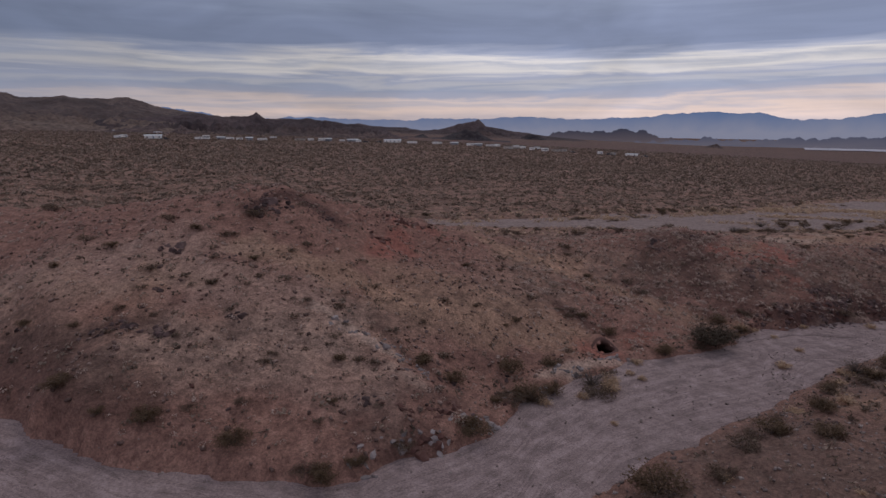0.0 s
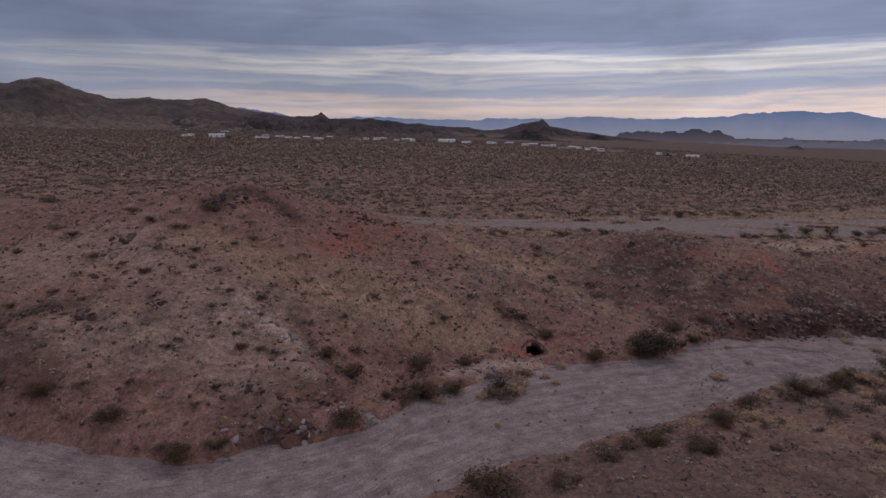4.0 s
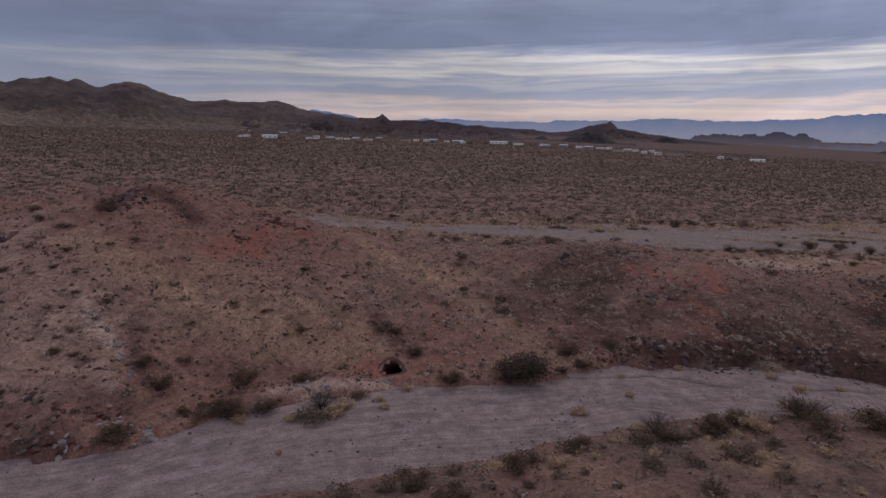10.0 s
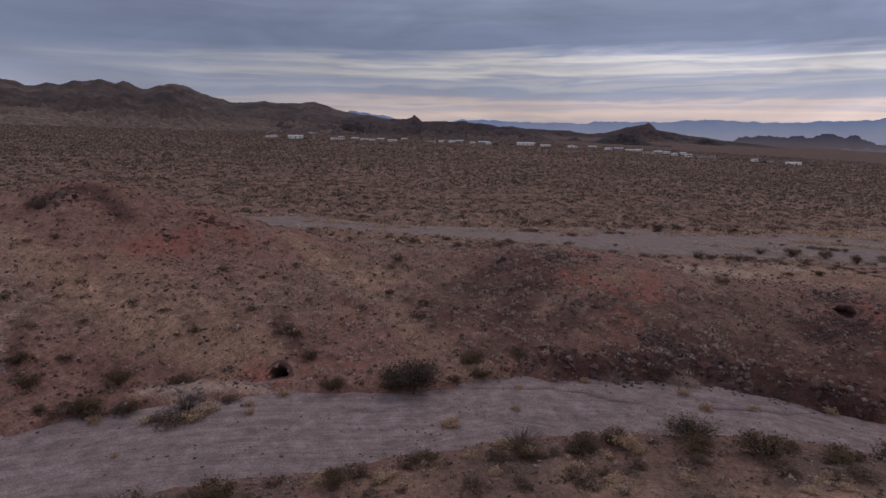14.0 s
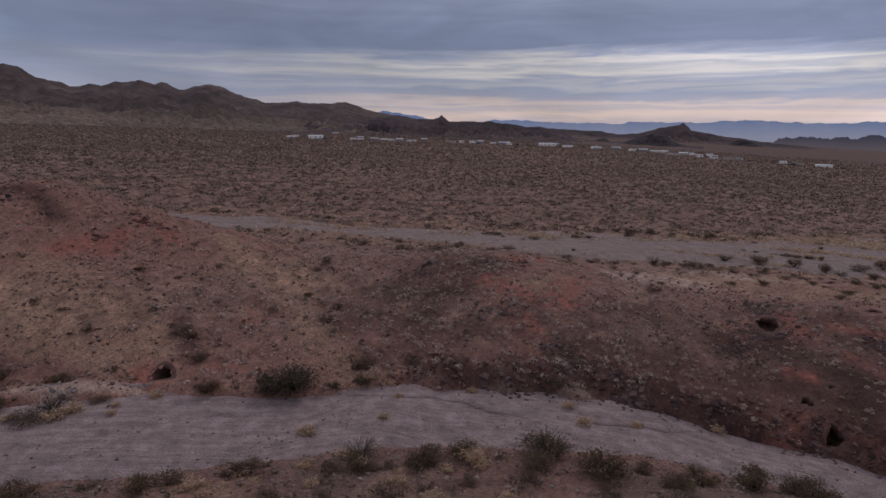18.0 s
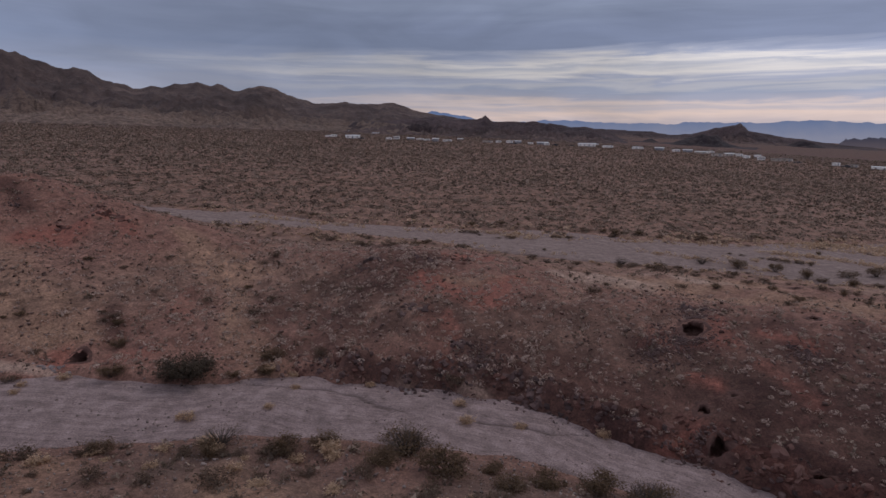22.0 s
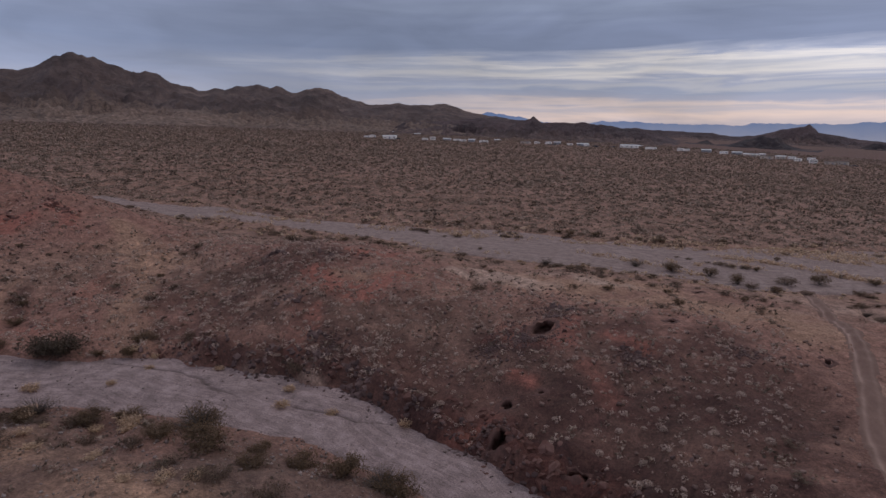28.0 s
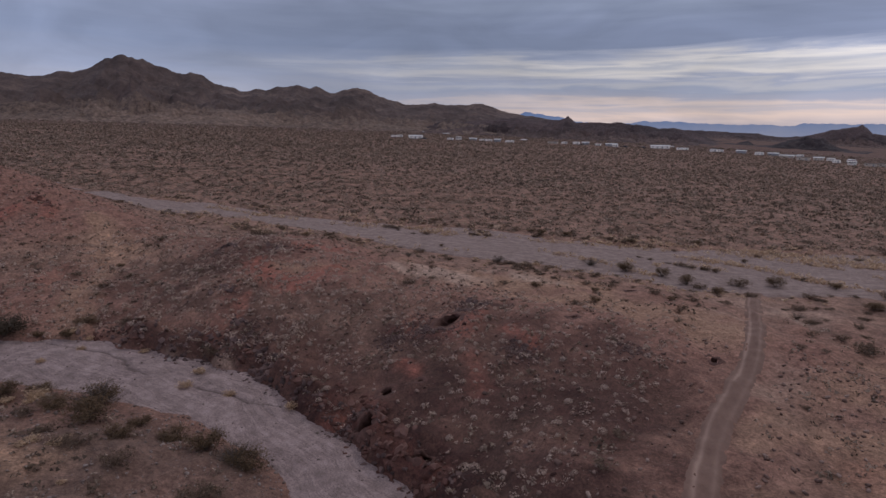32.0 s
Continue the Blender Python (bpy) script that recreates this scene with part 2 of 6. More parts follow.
def simple_material(name, stops, scale, rough=0.9, bump_s=0.4, bump_d=0.05, tone=False, per_object=False, leafy=0.0):
    """Earth, stone or plant colours driven by noise, a stored tone or each object's own chance."""
    m, t, b = material(name, rough)
    f = noise_fac(t, scale, 6, 0.62)
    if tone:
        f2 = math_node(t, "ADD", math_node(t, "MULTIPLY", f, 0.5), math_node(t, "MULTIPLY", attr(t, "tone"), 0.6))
    elif per_object:
        oi = t.nodes.new("ShaderNodeObjectInfo")
        f2 = math_node(t, "ADD", math_node(t, "MULTIPLY", f, 0.6), math_node(t, "MULTIPLY", oi.outputs["Random"], 0.4))
    else:
        f2 = f
    r = ramp(t, stops)
    t.links.new(f2, r.inputs[0])
    t.links.new(r.outputs[0], b.inputs["Base Color"])
    if bump_s:
        bump(t, b, f, bump_s, bump_d)
    if leafy:
        tr, mx = t.nodes.new("ShaderNodeBsdfTranslucent"), t.nodes.new("ShaderNodeMixShader")
        t.links.new(r.outputs[0], tr.inputs["Color"])
        mx.inputs[0].default_value = leafy
        t.links.new(b.outputs[0], mx.inputs[1])
        t.links.new(tr.outputs[0], mx.inputs[2])
        t.links.new(mx.outputs[0], t.nodes["Material Output"].inputs["Surface"])
    return m


def wash_material(name, tones):
    m, t, b = material(name, 0.95)
    g = t.nodes.new("ShaderNodeNewGeometry")
    sep = t.nodes.new("ShaderNodeSeparateXYZ")
    t.links.new(g.outputs["Position"], sep.inputs[0])
    com = t.nodes.new("ShaderNodeCombineXYZ")
    t.links.new(math_node(t, "MULTIPLY", sep.outputs[0], 0.22), com.inputs[0])
    t.links.new(math_node(t, "MULTIPLY", attr(t, "across"), 2.2), com.inputs[1])
    flow = node(t, "ShaderNodeTexNoise", Scale=1.0, Detail=6.0, Roughness=0.65, Distortion=0.4)
    t.links.new(com.outputs[0], flow.inputs["Vector"])
    mid, fine, big = noise_fac(t, 1.3, 6), noise_fac(t, 11.0, 6, 0.72), noise_fac(t, 0.2, 3)
    f = math_node(t, "ADD", math_node(t, "MULTIPLY", flow.outputs[0], 0.36), math_node(t, "MULTIPLY", mid, 0.64))
    r = ramp(t, tones)
    t.links.new(f, r.inputs[0])
    gr = ramp(t, [(0.32, (0.42, 0.41, 0.41)), (0.5, (1.0, 1.0, 1.0)), (0.68, (1.62, 1.60, 1.57))])
    t.links.new(fine, gr.inputs[0])
    c = mix_col(t, 0.75, r.outputs[0], gr.outputs[0], "MULTIPLY")
    c = mix_col(t, math_node(t, "MULTIPLY", big, 0.45), c, (0.25, 0.180, 0.155))
    lines = math_node(t, "ABSOLUTE", math_node(t, "SUBTRACT", flow.outputs[0], 0.47))
    thread = ramp(t, [(0.0, (0.56, 0.54, 0.53)), (0.016, (1.0, 1.0, 1.0))])
    t.links.new(lines, thread.inputs[0])
    c = mix_col(t, 0.9, c, thread.outputs[0], "MULTIPLY")
    # Bed coloured darker along the runoff grooves, broken up by fine noise.
    rill_dark = ramp(t, [(0.35, (0.0, 0.0, 0.0)), (0.95, (1.0, 1.0, 1.0))])
    t.links.new(attr(t, "rill"), rill_dark.inputs[0])
    c = mix_col(t, math_node(t, "MULTIPLY", rill_dark.outputs[0], math_node(t, "ADD", fine, 0.2), True), c, (0.075, 0.052, 0.048))
    t.links.new(c, b.inputs["Base Color"])
    bump(t, b, math_node(t, "ADD", flow.outputs[0], math_node(t, "MULTIPLY", fine, 0.7)), 0.9, 0.06)
    return m


WASH_TONES = [(0.36, (0.215, 0.152, 0.143)), (0.5, (0.340, 0.241, 0.226)), (0.64, (0.475, 0.345, 0.322))]
M_WASH = wash_material("wash_gravel", WASH_TONES)
M_WASH2 = wash_material("pale_wash_gravel", [(0.36, (0.217, 0.146, 0.125)), (0.5, (0.318, 0.222, 0.194)), (0.64, (0.408, 0.296, 0.262))])
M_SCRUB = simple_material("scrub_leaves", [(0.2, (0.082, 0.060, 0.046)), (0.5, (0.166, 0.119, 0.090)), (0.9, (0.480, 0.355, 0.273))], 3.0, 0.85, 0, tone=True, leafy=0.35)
M_ROCK = simple_material("hill_stone", [(0.25, (0.118, 0.070, 0.057)), (0.5, (0.205, 0.123, 0.098)), (0.9, (0.385, 0.264, 0.214))], 4.0, 0.9, 0.6, 0.05, tone=True)

# ------------------------------------------------------------------ shape of the land
# Feature lines of the land: x, y, height. The sheet is bent smoothly through them.
CREST = [(-60, 46, 6.5), (-38, 47, 8.2), (-27, 46, 8.8), (-18.3, 49.0, 9.6), (-13.7, 43.4, 10.1), (16, 54.5, 4.3), (23.5, 56, 4.5), (27, 59.2, 4.2), (30.2, 59.8, 3.75), (43.2, 65.8, 2.6), (52, 68, 2.0)]
WEST_FACE = [(-14.9, 41.5, 9.3), (-7.4, 38.8, 6.5), (-30, 27, 2.2), (-40, 36, 4.0)]
MIDDLE_SLOPE = [(-1.3, 46.1, 5.8), (5.2, 46.6, 3.8), (1.8, 31.6, 1.6)]
GULLY = [(13.5, 41.4, 2.0)]
EAST_SLOPE = [(20.0, 44.1, 1.15), (34.0, 46.9, 1.0), (29.2, 50.3, 3.0), (35.1, 49.2, 1.74), (40.0, 50.5, 1.7), (55.3, 49.0, 1.55), (48.4, 59.5, 2.5), (63, 49.4, 1.65), (56.5, 41.0, 1.2), (63, 43.9, 1.7), (61.5, 68, 1.4), (72, 52, 1.4), (70, 40, 1.7), (62, 33, 1.6)]
NEAR_BANK = [(18.7, 24.7, 1.3), (28.0, 31.0, 0.55), (34.5, 33.2, 0.6), (42, 33.6, 0.8), (13, 19, 1.5), (25, 20, 2.0), (38, 25, 1.8), (50, 30, 1.5)]
WEST_HILL = [(2.07, 51.1, 5.6), (0.3, 28.75, 1.66), (-1.47, 29.83, 2.37), (-3.4, 29.4, 3.08), (-10.2, 33.55, 5.77), (-8.55, 43.25, 7.93), (-4.06, 47.56, 7.38), (2.2, 36.4, 3.57), (-4.88, 44.45, 6.0), (-15.96, 30.62, 5.93), (-11.32, 29.3, 4.9), (-17.17, 27.22, 4.8), (-14.93, 34.47, 7.0), (-11.11, 32.88, 5.98), (-2.74, 24.39, 2.3), (-16.84, 24.03, 3.9), (-26.92, 34.93, 5.88), (-19.83, 41.66, 9.1), (-6.54, 22.76, 2.0), (0.31, 23.6, 1.3), (-6.44, 30.1, 4.13), (-21.87, 27.76, 4.3), (-17.8, 23.2, 3.1), (-14.0, 22.9, 3.2), (-13.78, 24.96, 3.96), (-10.7, 24.0, 3.0), (-14.1, 28.6, 5.0), (-7.85, 25.7, 3.13), (-19.44, 29.91, 5.83), (-12.1, 26.14, 4.1)]
MIDDLE_HILL = [(30.2, 42.9, 0.15), (10.4, 35.9, 0.56), (9.75, 48.1, 2.72), (25.6, 52.6, 3.6), (7.93, 39.0, 2.24), (7.63, 51.16, 4.2), (14.05, 48.24, 2.15), (31.68, 54.72, 3.5), (26.55, 43.8, 0.93), (8.33, 39.11, 2.18), (4.49, 35.65, 2.6), (20.93, 49.97, 2.5), (30.08, 46.37, 1.5), (21.5, 27.2, 1.0), (24.8, 31.5, 0.1), (30.47, 33.83, -0.2)]
EAST_HILL = [(46.75, 43.9, 0.25), (46.15, 45.7, 0.47), (42.1, 44.35, 0.0), (38.3, 45.9, 0.55), (51.37, 43.86, 0.5), (44.2, 48.4, 1.35), (45.12, 53.3, 2.4), (52.22, 57.35, 2.91), (60.64, 57.5, 1.95), (51.3, 52.1, 2.3), (43.56, 43.9, 0.0), (49.06, 43.0, 0.0), (51.1, 42.6, -0.2)]
SECOND_BANK = [(-22, 60, 4.6), (-8, 62.5, 3.7), (7, 65.5, 2.9), (24, 68, 2.1), (36, 71, 1.6), (0, 57.5, 4.0), (12, 60.5, 3.2)]


def knots(rows):
    a = np.array(rows, dtype=float)
    return a[:, 0], a[:, 1]


def plain(x, y):
    xs = np.where(x < -120, -120 + (x + 120) * 0.62, x)
    xs = np.where(xs > 700, 700 + (xs - 700) * 0.3, xs)
    return 3.3 - 0.045 * xs - 0.005 * (y - 80)


FAR_TOE = knots([(-60, 24.5), (-30, 25.2), (-20.3, 24.2), (-12.6, 20.9), (-9, 20.3), (-6.6, 20.4), (-5, 20.0), (-3.3, 20.6), (-2, 21.8), (0.5, 23.1), (3, 25.2), (4.4, 27.7), (6.5, 29.5), (7.8, 31.0), (10, 32.4), (13.6, 34.3), (17.5, 36.0), (20.6, 37.4), (22, 39.2), (24.5, 41.0), (27.3, 41.3), (30.2, 42.2), (32, 43.4), (35, 43.6), (38.5, 44.0), (40, 43.3), (42, 42.6), (44.5, 42.5), (46.7, 42.2), (48.3, 41.4), (51, 41.2), (54, 39.5), (60, 33.5), (70, 21), (90, 0)])
NEAR_TOE = knots([(-60, 8), (-20, 11), (0, 14.5), (6.7, 20.4), (10, 23.2), (14.5, 26.1), (18.2, 28.5), (21, 31.0), (23.3, 32.3), (26, 34.2), (28.8, 35.8), (31.5, 36.9), (34.8, 37.7), (37, 38.5), (40, 38.8), (43, 39.0), (45.3, 38.8), (47, 38.3), (50, 36), (56, 29), (62, 21), (80, 3)])
WASH2_NEAR = knots([(-150, 62), (-60, 60), (-27, 61.5), (-10, 64.5), (7, 68.4), (22, 71.4), (35, 73.6), (45, 75.8), (56, 77.5), (68, 86), (110, 100), (220, 140)])
WASH2_FAR = knots([(-150, 65), (-60, 62.8), (-27, 66.0), (-10, 71.8), (2.5, 72.8), (13, 77), (28, 87.2), (45, 91), (53, 98), (70, 112), (108, 137), (220, 200)])


RILLS = [
    [(21.5, 38.3), (24.1, 39.3), (26.3, 40.1), (28.1, 40.3), (29.7, 39.9), (31.3, 39.8)],
    [(27.3, 40.4), (28.8, 40.1), (29.8, 39.9), (30.9, 40.0), (32.2, 40.1)],
    [(30.6, 41.4), (31.8, 41.2), (32.9, 41.2)],
    [(34.9, 40.9), (37.2, 41.7), (39.3, 42.1), (40.9, 42.7)],
    [(35.5, 41.0), (37.8, 41.8), (39.8, 42.2), (41.7, 41.8)],
    [(12.7, 29.5), (14.3, 31.4), (16.7, 33.4), (18.6, 34.0)],
    [(24.4, 35.6), (27.0, 36.1), (29.8, 37.1)],
    [(2.5, 23.1), (4.8, 24.7), (7.5, 26.7), (10.2, 27.8)],
    [(15.6, 32.9), (16.4, 34.3)],
]


def rill_depth(x, y):
    d = np.zeros_like(x)
    for k, line in enumerate(RILLS):
        lx, ly = knots(line)
        yy = np.interp(x, lx, ly) + 0.22 * fbm(x * 0.8, y * 0.0 + k, 3, 70 + k)
        on = smooth(lx[0] - 0.4, lx[0] + 0.6, x) * smooth(lx[-1] + 0.4, lx[-1] - 0.6, x)
        off = y - yy
        d = np.maximum(d, on * np.where(off > 0, np.exp(-(off / 0.07) ** 2), np.exp(-(off / 0.15) ** 2)) * (1.0 if k in (0, 1, 3) else 0.6))
    return d


def bed_level(x):
    """The dry wash falls to the east and flattens out there."""
    return 0.72 - 0.037 * np.minimum(x, 44) - 0.012 * np.maximum(x - 44, 0)


def wash_floor(x, y):
    s = y - np.interp(x, *FAR_TOE)
    return bed_level(x) + 0.10 * fbm(x * 0.25, y * 0.25, 3, 11) + 0.025 * fbm(x * 0.22, s * 1.5, 3, 17) + 0.03 * fbm(x * 1.2, y * 1.2, 2, 19) - 0.13 * rill_depth(x, y)


def wash2_floor(x, y):
    return plain(x, y) - 0.22 + 0.10 * fbm(x * 0.2, y * 0.2, 3, 23)


def inside(x, y, near, far):
    """Metres inside a wash (negative: outside)."""
    wob = 0.7 * fbm(x * 0.5, y * 0.5, 3, 5) if near is NEAR_TOE else 3.2 * fbm(x * 0.16, y * 0.22, 4, 6)
    return np.minimum(y - np.interp(x, *near), np.interp(x, *far) - y) * 0.85 + wob


def roughness(x, y):
    """Gullies, lumps and the rocky undercut lip of the far bank, over the smooth sheet."""
    edge = smooth(-78, -60, x) * smooth(118, 95, x) * smooth(-40, -22, y) * smooth(138, 118, y)
    w1 = inside(x, y, NEAR_TOE, FAR_TOE)
    w2 = inside(x, y, WASH2_NEAR, WASH2_FAR)
    far_side = smooth(0, 1, y - np.interp(x, *NEAR_TOE) - 1)
    hill = smooth(0.0, 3.0, -w1) * smooth(2.0, 9.0, -w2) * edge
    z = hill * (0.5 * fbm(x * 0.16, y * 0.16, 4, 2) + 0.75 * (ridged(x * 0.30 + 0.12 * y, y * 0.10 - 0.05 * x, 4, 9) - 0.6))
    z = z + (0.05 + 0.15 * hill) * fbm(x * 1.1, y * 1.1, 3, 31)
    lip = smooth(-2.6, -1.0, w1) * smooth(-0.1, -0.9, w1) * far_side
    z = z + (0.30 + 0.30 * smooth(20, 28, x)) * lip * ridged(x * 0.8, y * 0.8, 3, 7) * edge
    scarp = smooth(0.2, -0.5, w1) * smooth(-3.6, -1.4, w1) * far_side * edge * smooth(14, 26, x)
    return z + scarp * (0.30 + 0.55 * smooth(41, 46, x) * smooth(61, 56, x) + 1.1 * (ridged(x * 0.55 + 0.3 * y, y * 0.45, 4, 29, 0.6) - 0.5) + 0.5 * fbm(x * 1.7, y * 1.7, 2, 37))


def spline_sheet():
    rows = [p for line in (CREST, WEST_FACE, MIDDLE_SLOPE, GULLY, EAST_SLOPE, NEAR_BANK, WEST_HILL, MIDDLE_HILL, EAST_HILL, SECOND_BANK) for p in line]
    for x, y in zip(*FAR_TOE):
        rows.append((x, y + 0.3, bed_level(x) + 0.2))
    for x, y in zip(*NEAR_TOE):
        rows.append((x, y - 0.4, bed_level(x) + 0.15))
    for x in np.arange(-80, 121, 20.0):
        for y in (np.interp(x, *WASH2_NEAR) - 0.5, np.interp(x, *WASH2_FAR) + 2, 115.0, 140.0):
            rows.append((x, y, float(plain(np.array(x), np.array(y)))))
        rows.append((x, min(np.interp(x, *NEAR_TOE) - 15, 4), 2.0))
        rows.append((x, -30.0, 2.5))
    for y in np.arange(-20, 121, 20.0):
        rows.append((120.0, y, float(plain(np.array(120.0), np.array(y)))))
    a = np.array(rows)
    xy, z = a[:, :2] / 40, a[:, 2] - plain(a[:, 0], a[:, 1]) - roughness(a[:, 0], a[:, 1])

    def kern(d2):
        return 0.5 * d2 * np.log(d2 + 1e-9)
    n = len(a)
    K = kern(((xy[:, None] - xy[None]) ** 2).sum(-1)) + 0.001 * np.eye(n)
    P = np.c_[np.ones(n), xy]
    S = np.block([[K, P], [P.T, np.zeros((3, 3))]])
    w = np.linalg.solve(S, np.r_[z, 0, 0, 0])

    def height(x, y):
        sh = x.shape
        x, y = x.ravel(), y.ravel()
        out = np.zeros(len(x))
        for k in range(0, len(x), 20000):
            q = np.c_[x[k:k + 20000], y[k:k + 20000]] / 40
            d2 = ((q[:, None] - xy[None]) ** 2).sum(-1)
            out[k:k + 20000] = kern(d2) @ w[:n] + w[n] + q @ w[n + 1:]
        return out.reshape(sh)
    return height


SHEET = spline_sheet()


def land(x, y):
    """Height of the ground at arrays x, y."""
    x, y = np.asarray(x, dtype=float), np.asarray(y, dtype=float)
    edge = smooth(-78, -60, x) * smooth(118, 95, x) * smooth(-40, -22, y) * smooth(138, 118, y)
    res = np.zeros_like(x)
    k = edge > 0
    if k.any():
        res[k] = SHEET(x[k], y[k]) * edge[k]
    base = plain(x, y)
    z = base + res
    w1 = inside(x, y, NEAR_TOE, FAR_TOE)
    w2 = inside(x, y, WASH2_NEAR, WASH2_FAR)
    z = z + roughness(x, y) + 0.25 * (1 - edge) * fbm(x * 0.05, y * 0.05, 3, 41)
    z = z + 0.6 * np.exp(-((x - 10.8) / 1.1) ** 2 - ((y - 36.2) / 0.6) ** 2)
    # the beds lie under the gravel
    in1, in2 = smooth(-0.25, 0.40, w1), smooth(-0.8, 0.8, w2)
    near = (np.abs(x) < 400)
    z = np.where(near, z * (1 - in1) + (wash_floor(x, y) - 0.35) * in1, z)
    z = np.where(near, z * (1 - in2) + (wash2_floor(x, y) - 0.25) * in2, z)
    return z


def axis(lo, fine_lo, fine_hi, hi, step, grow):
    a = list(np.arange(fine_lo, fine_hi + 1e-6, step))
    s, v = step, fine_hi
    while v < hi:
        s *= grow
        v += s
        a.append(v)
    s, v = step, fine_lo
    while v > lo:
        s *= grow
        v -= s
        a.insert(0, v)
    return np.array(a)


def blobs(x, y, rows):
    v = np.zeros_like(x)
    for cx, cy, rx, ry, s in rows:
        v = np.maximum(v, s * np.exp(-(((x - cx) / rx) ** 2 + ((y - cy) / ry) ** 2)))
    return smooth(0.12, 0.85, v * (1 + 1.1 * fbm(x * 0.4, y * 0.4, 4, 51)))


def bands(x, y, rows):
    """Soft-edged streaks along the given lines."""
    v = np.zeros_like(x)
    near = (x > -45) & (x < 80) & (y > 15) & (y < 85)
    px, py = x[near], y[near]
    ragged = 1 + 0.9 * fbm(px * 0.55, py * 0.55, 4, 53)
    best = np.zeros_like(px)
    for line, half, strength in rows:
        d = np.full_like(px, 1e3)
        for (ax, ay), (bx, by) in zip(line[:-1], line[1:]):
            ux, uy = bx - ax, by - ay
            u = np.clip(((px - ax) * ux + (py - ay) * uy) / (ux * ux + uy * uy + 1e-6), 0, 1)
            d = np.minimum(d, np.hypot(px - ax - u * ux, py - ay - u * uy))
        best = np.maximum(best, strength * smooth(1.9, 0.35, d / half / ragged))
    v[near] = best
    return v


def grid_faces(ny, nx):
    i = np.arange(ny * nx).reshape(ny, nx)
    return np.c_[i[:-1, :-1].ravel(), i[:-1, 1:].ravel(), i[1:, 1:].ravel(), i[1:, :-1].ravel()]


def build_ground():
    xs = axis(-4300, -40, 76, 4300, 0.32, 1.05)
    ys = axis(-1500, 20, 62, 4600, 0.30, 1.04)
    X, Y = np.meshgrid(xs, ys)
    Z = land(X, Y)
    F = grid_faces(len(ys), len(xs))
    cx, cy = X.ravel()[F].mean(1), Y.ravel()[F].mean(1)
    keep = np.ones(len(F), dtype=bool)
    for hx, hy, rx, ry, d in HOLES:
        keep &= ((cx - hx) / rx) ** 2 + ((cy - hy) / ry) ** 2 > 1.0
    me = mesh_np("ground", np.c_[X.ravel(), Y.ravel(), Z.ravel()], F[keep], True)
    w1 = inside(X, Y, NEAR_TOE, FAR_TOE)
    hilly = smooth(0.2, 1.6, np.abs(Z - plain(X, Y))) * smooth(62, 58, Y - 0.25 * X)
    point_values(me, "flat", (1 - np.clip(hilly, 0, 1)).ravel())
    point_values(me, "grey", np.clip(smooth(-1.0, 2.0, np.interp(X, *NEAR_TOE) - Y) * smooth(-60, -30, Y) * (0.75 + 0.6 * fbm(X * 0.2, Y * 0.2, 3, 57)), 0, 1).ravel())
    point_values(me, "red", np.maximum(blobs(X, Y, RED_SPOTS), bands(X, Y, RED_BANDS)).ravel())
    point_values(me, "tan", np.maximum(blobs(X, Y, TAN_SPOTS), bands(X, Y, TAN_BANDS)).ravel())
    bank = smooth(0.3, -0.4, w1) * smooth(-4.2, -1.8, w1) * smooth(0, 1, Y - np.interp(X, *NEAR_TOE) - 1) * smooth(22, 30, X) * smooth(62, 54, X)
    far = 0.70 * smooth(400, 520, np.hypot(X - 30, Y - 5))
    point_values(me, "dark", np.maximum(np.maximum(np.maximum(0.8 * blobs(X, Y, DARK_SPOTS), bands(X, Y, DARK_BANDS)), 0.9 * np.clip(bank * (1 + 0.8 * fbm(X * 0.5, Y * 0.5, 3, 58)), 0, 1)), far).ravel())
    point_values(me, "pale", np.maximum(blobs(X, Y, PALE_SPOTS), bands(X, Y, PALE_BANDS)).ravel())
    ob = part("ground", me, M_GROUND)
    return tagged(ob, "stony brown desert ground with a low eroded hill", "ground", kind="structure")


# old prospect diggings: x, y, half width, half depth in plan, how far they run in
HOLES = [(10.8, 35.3, 0.62, 0.50, 3.0), (45.1, 53.2, 0.66, 1.05, 0.9), (46.15, 45.7, 0.36, 0.38, 0.35), (46.9, 43.1, 0.42, 0.46, 1.1), (51.1, 42.4, 0.5, 0.34, 1.0),
         (52.2, 57.3, 0.28, 0.3, 0.8), (60.6, 57.5, 0.28, 0.26, 0.6), (52.4, 68.7, 0.3, 0.3, 0.5), (47.5, 47.0, 0.17, 0.16, 0.3)]
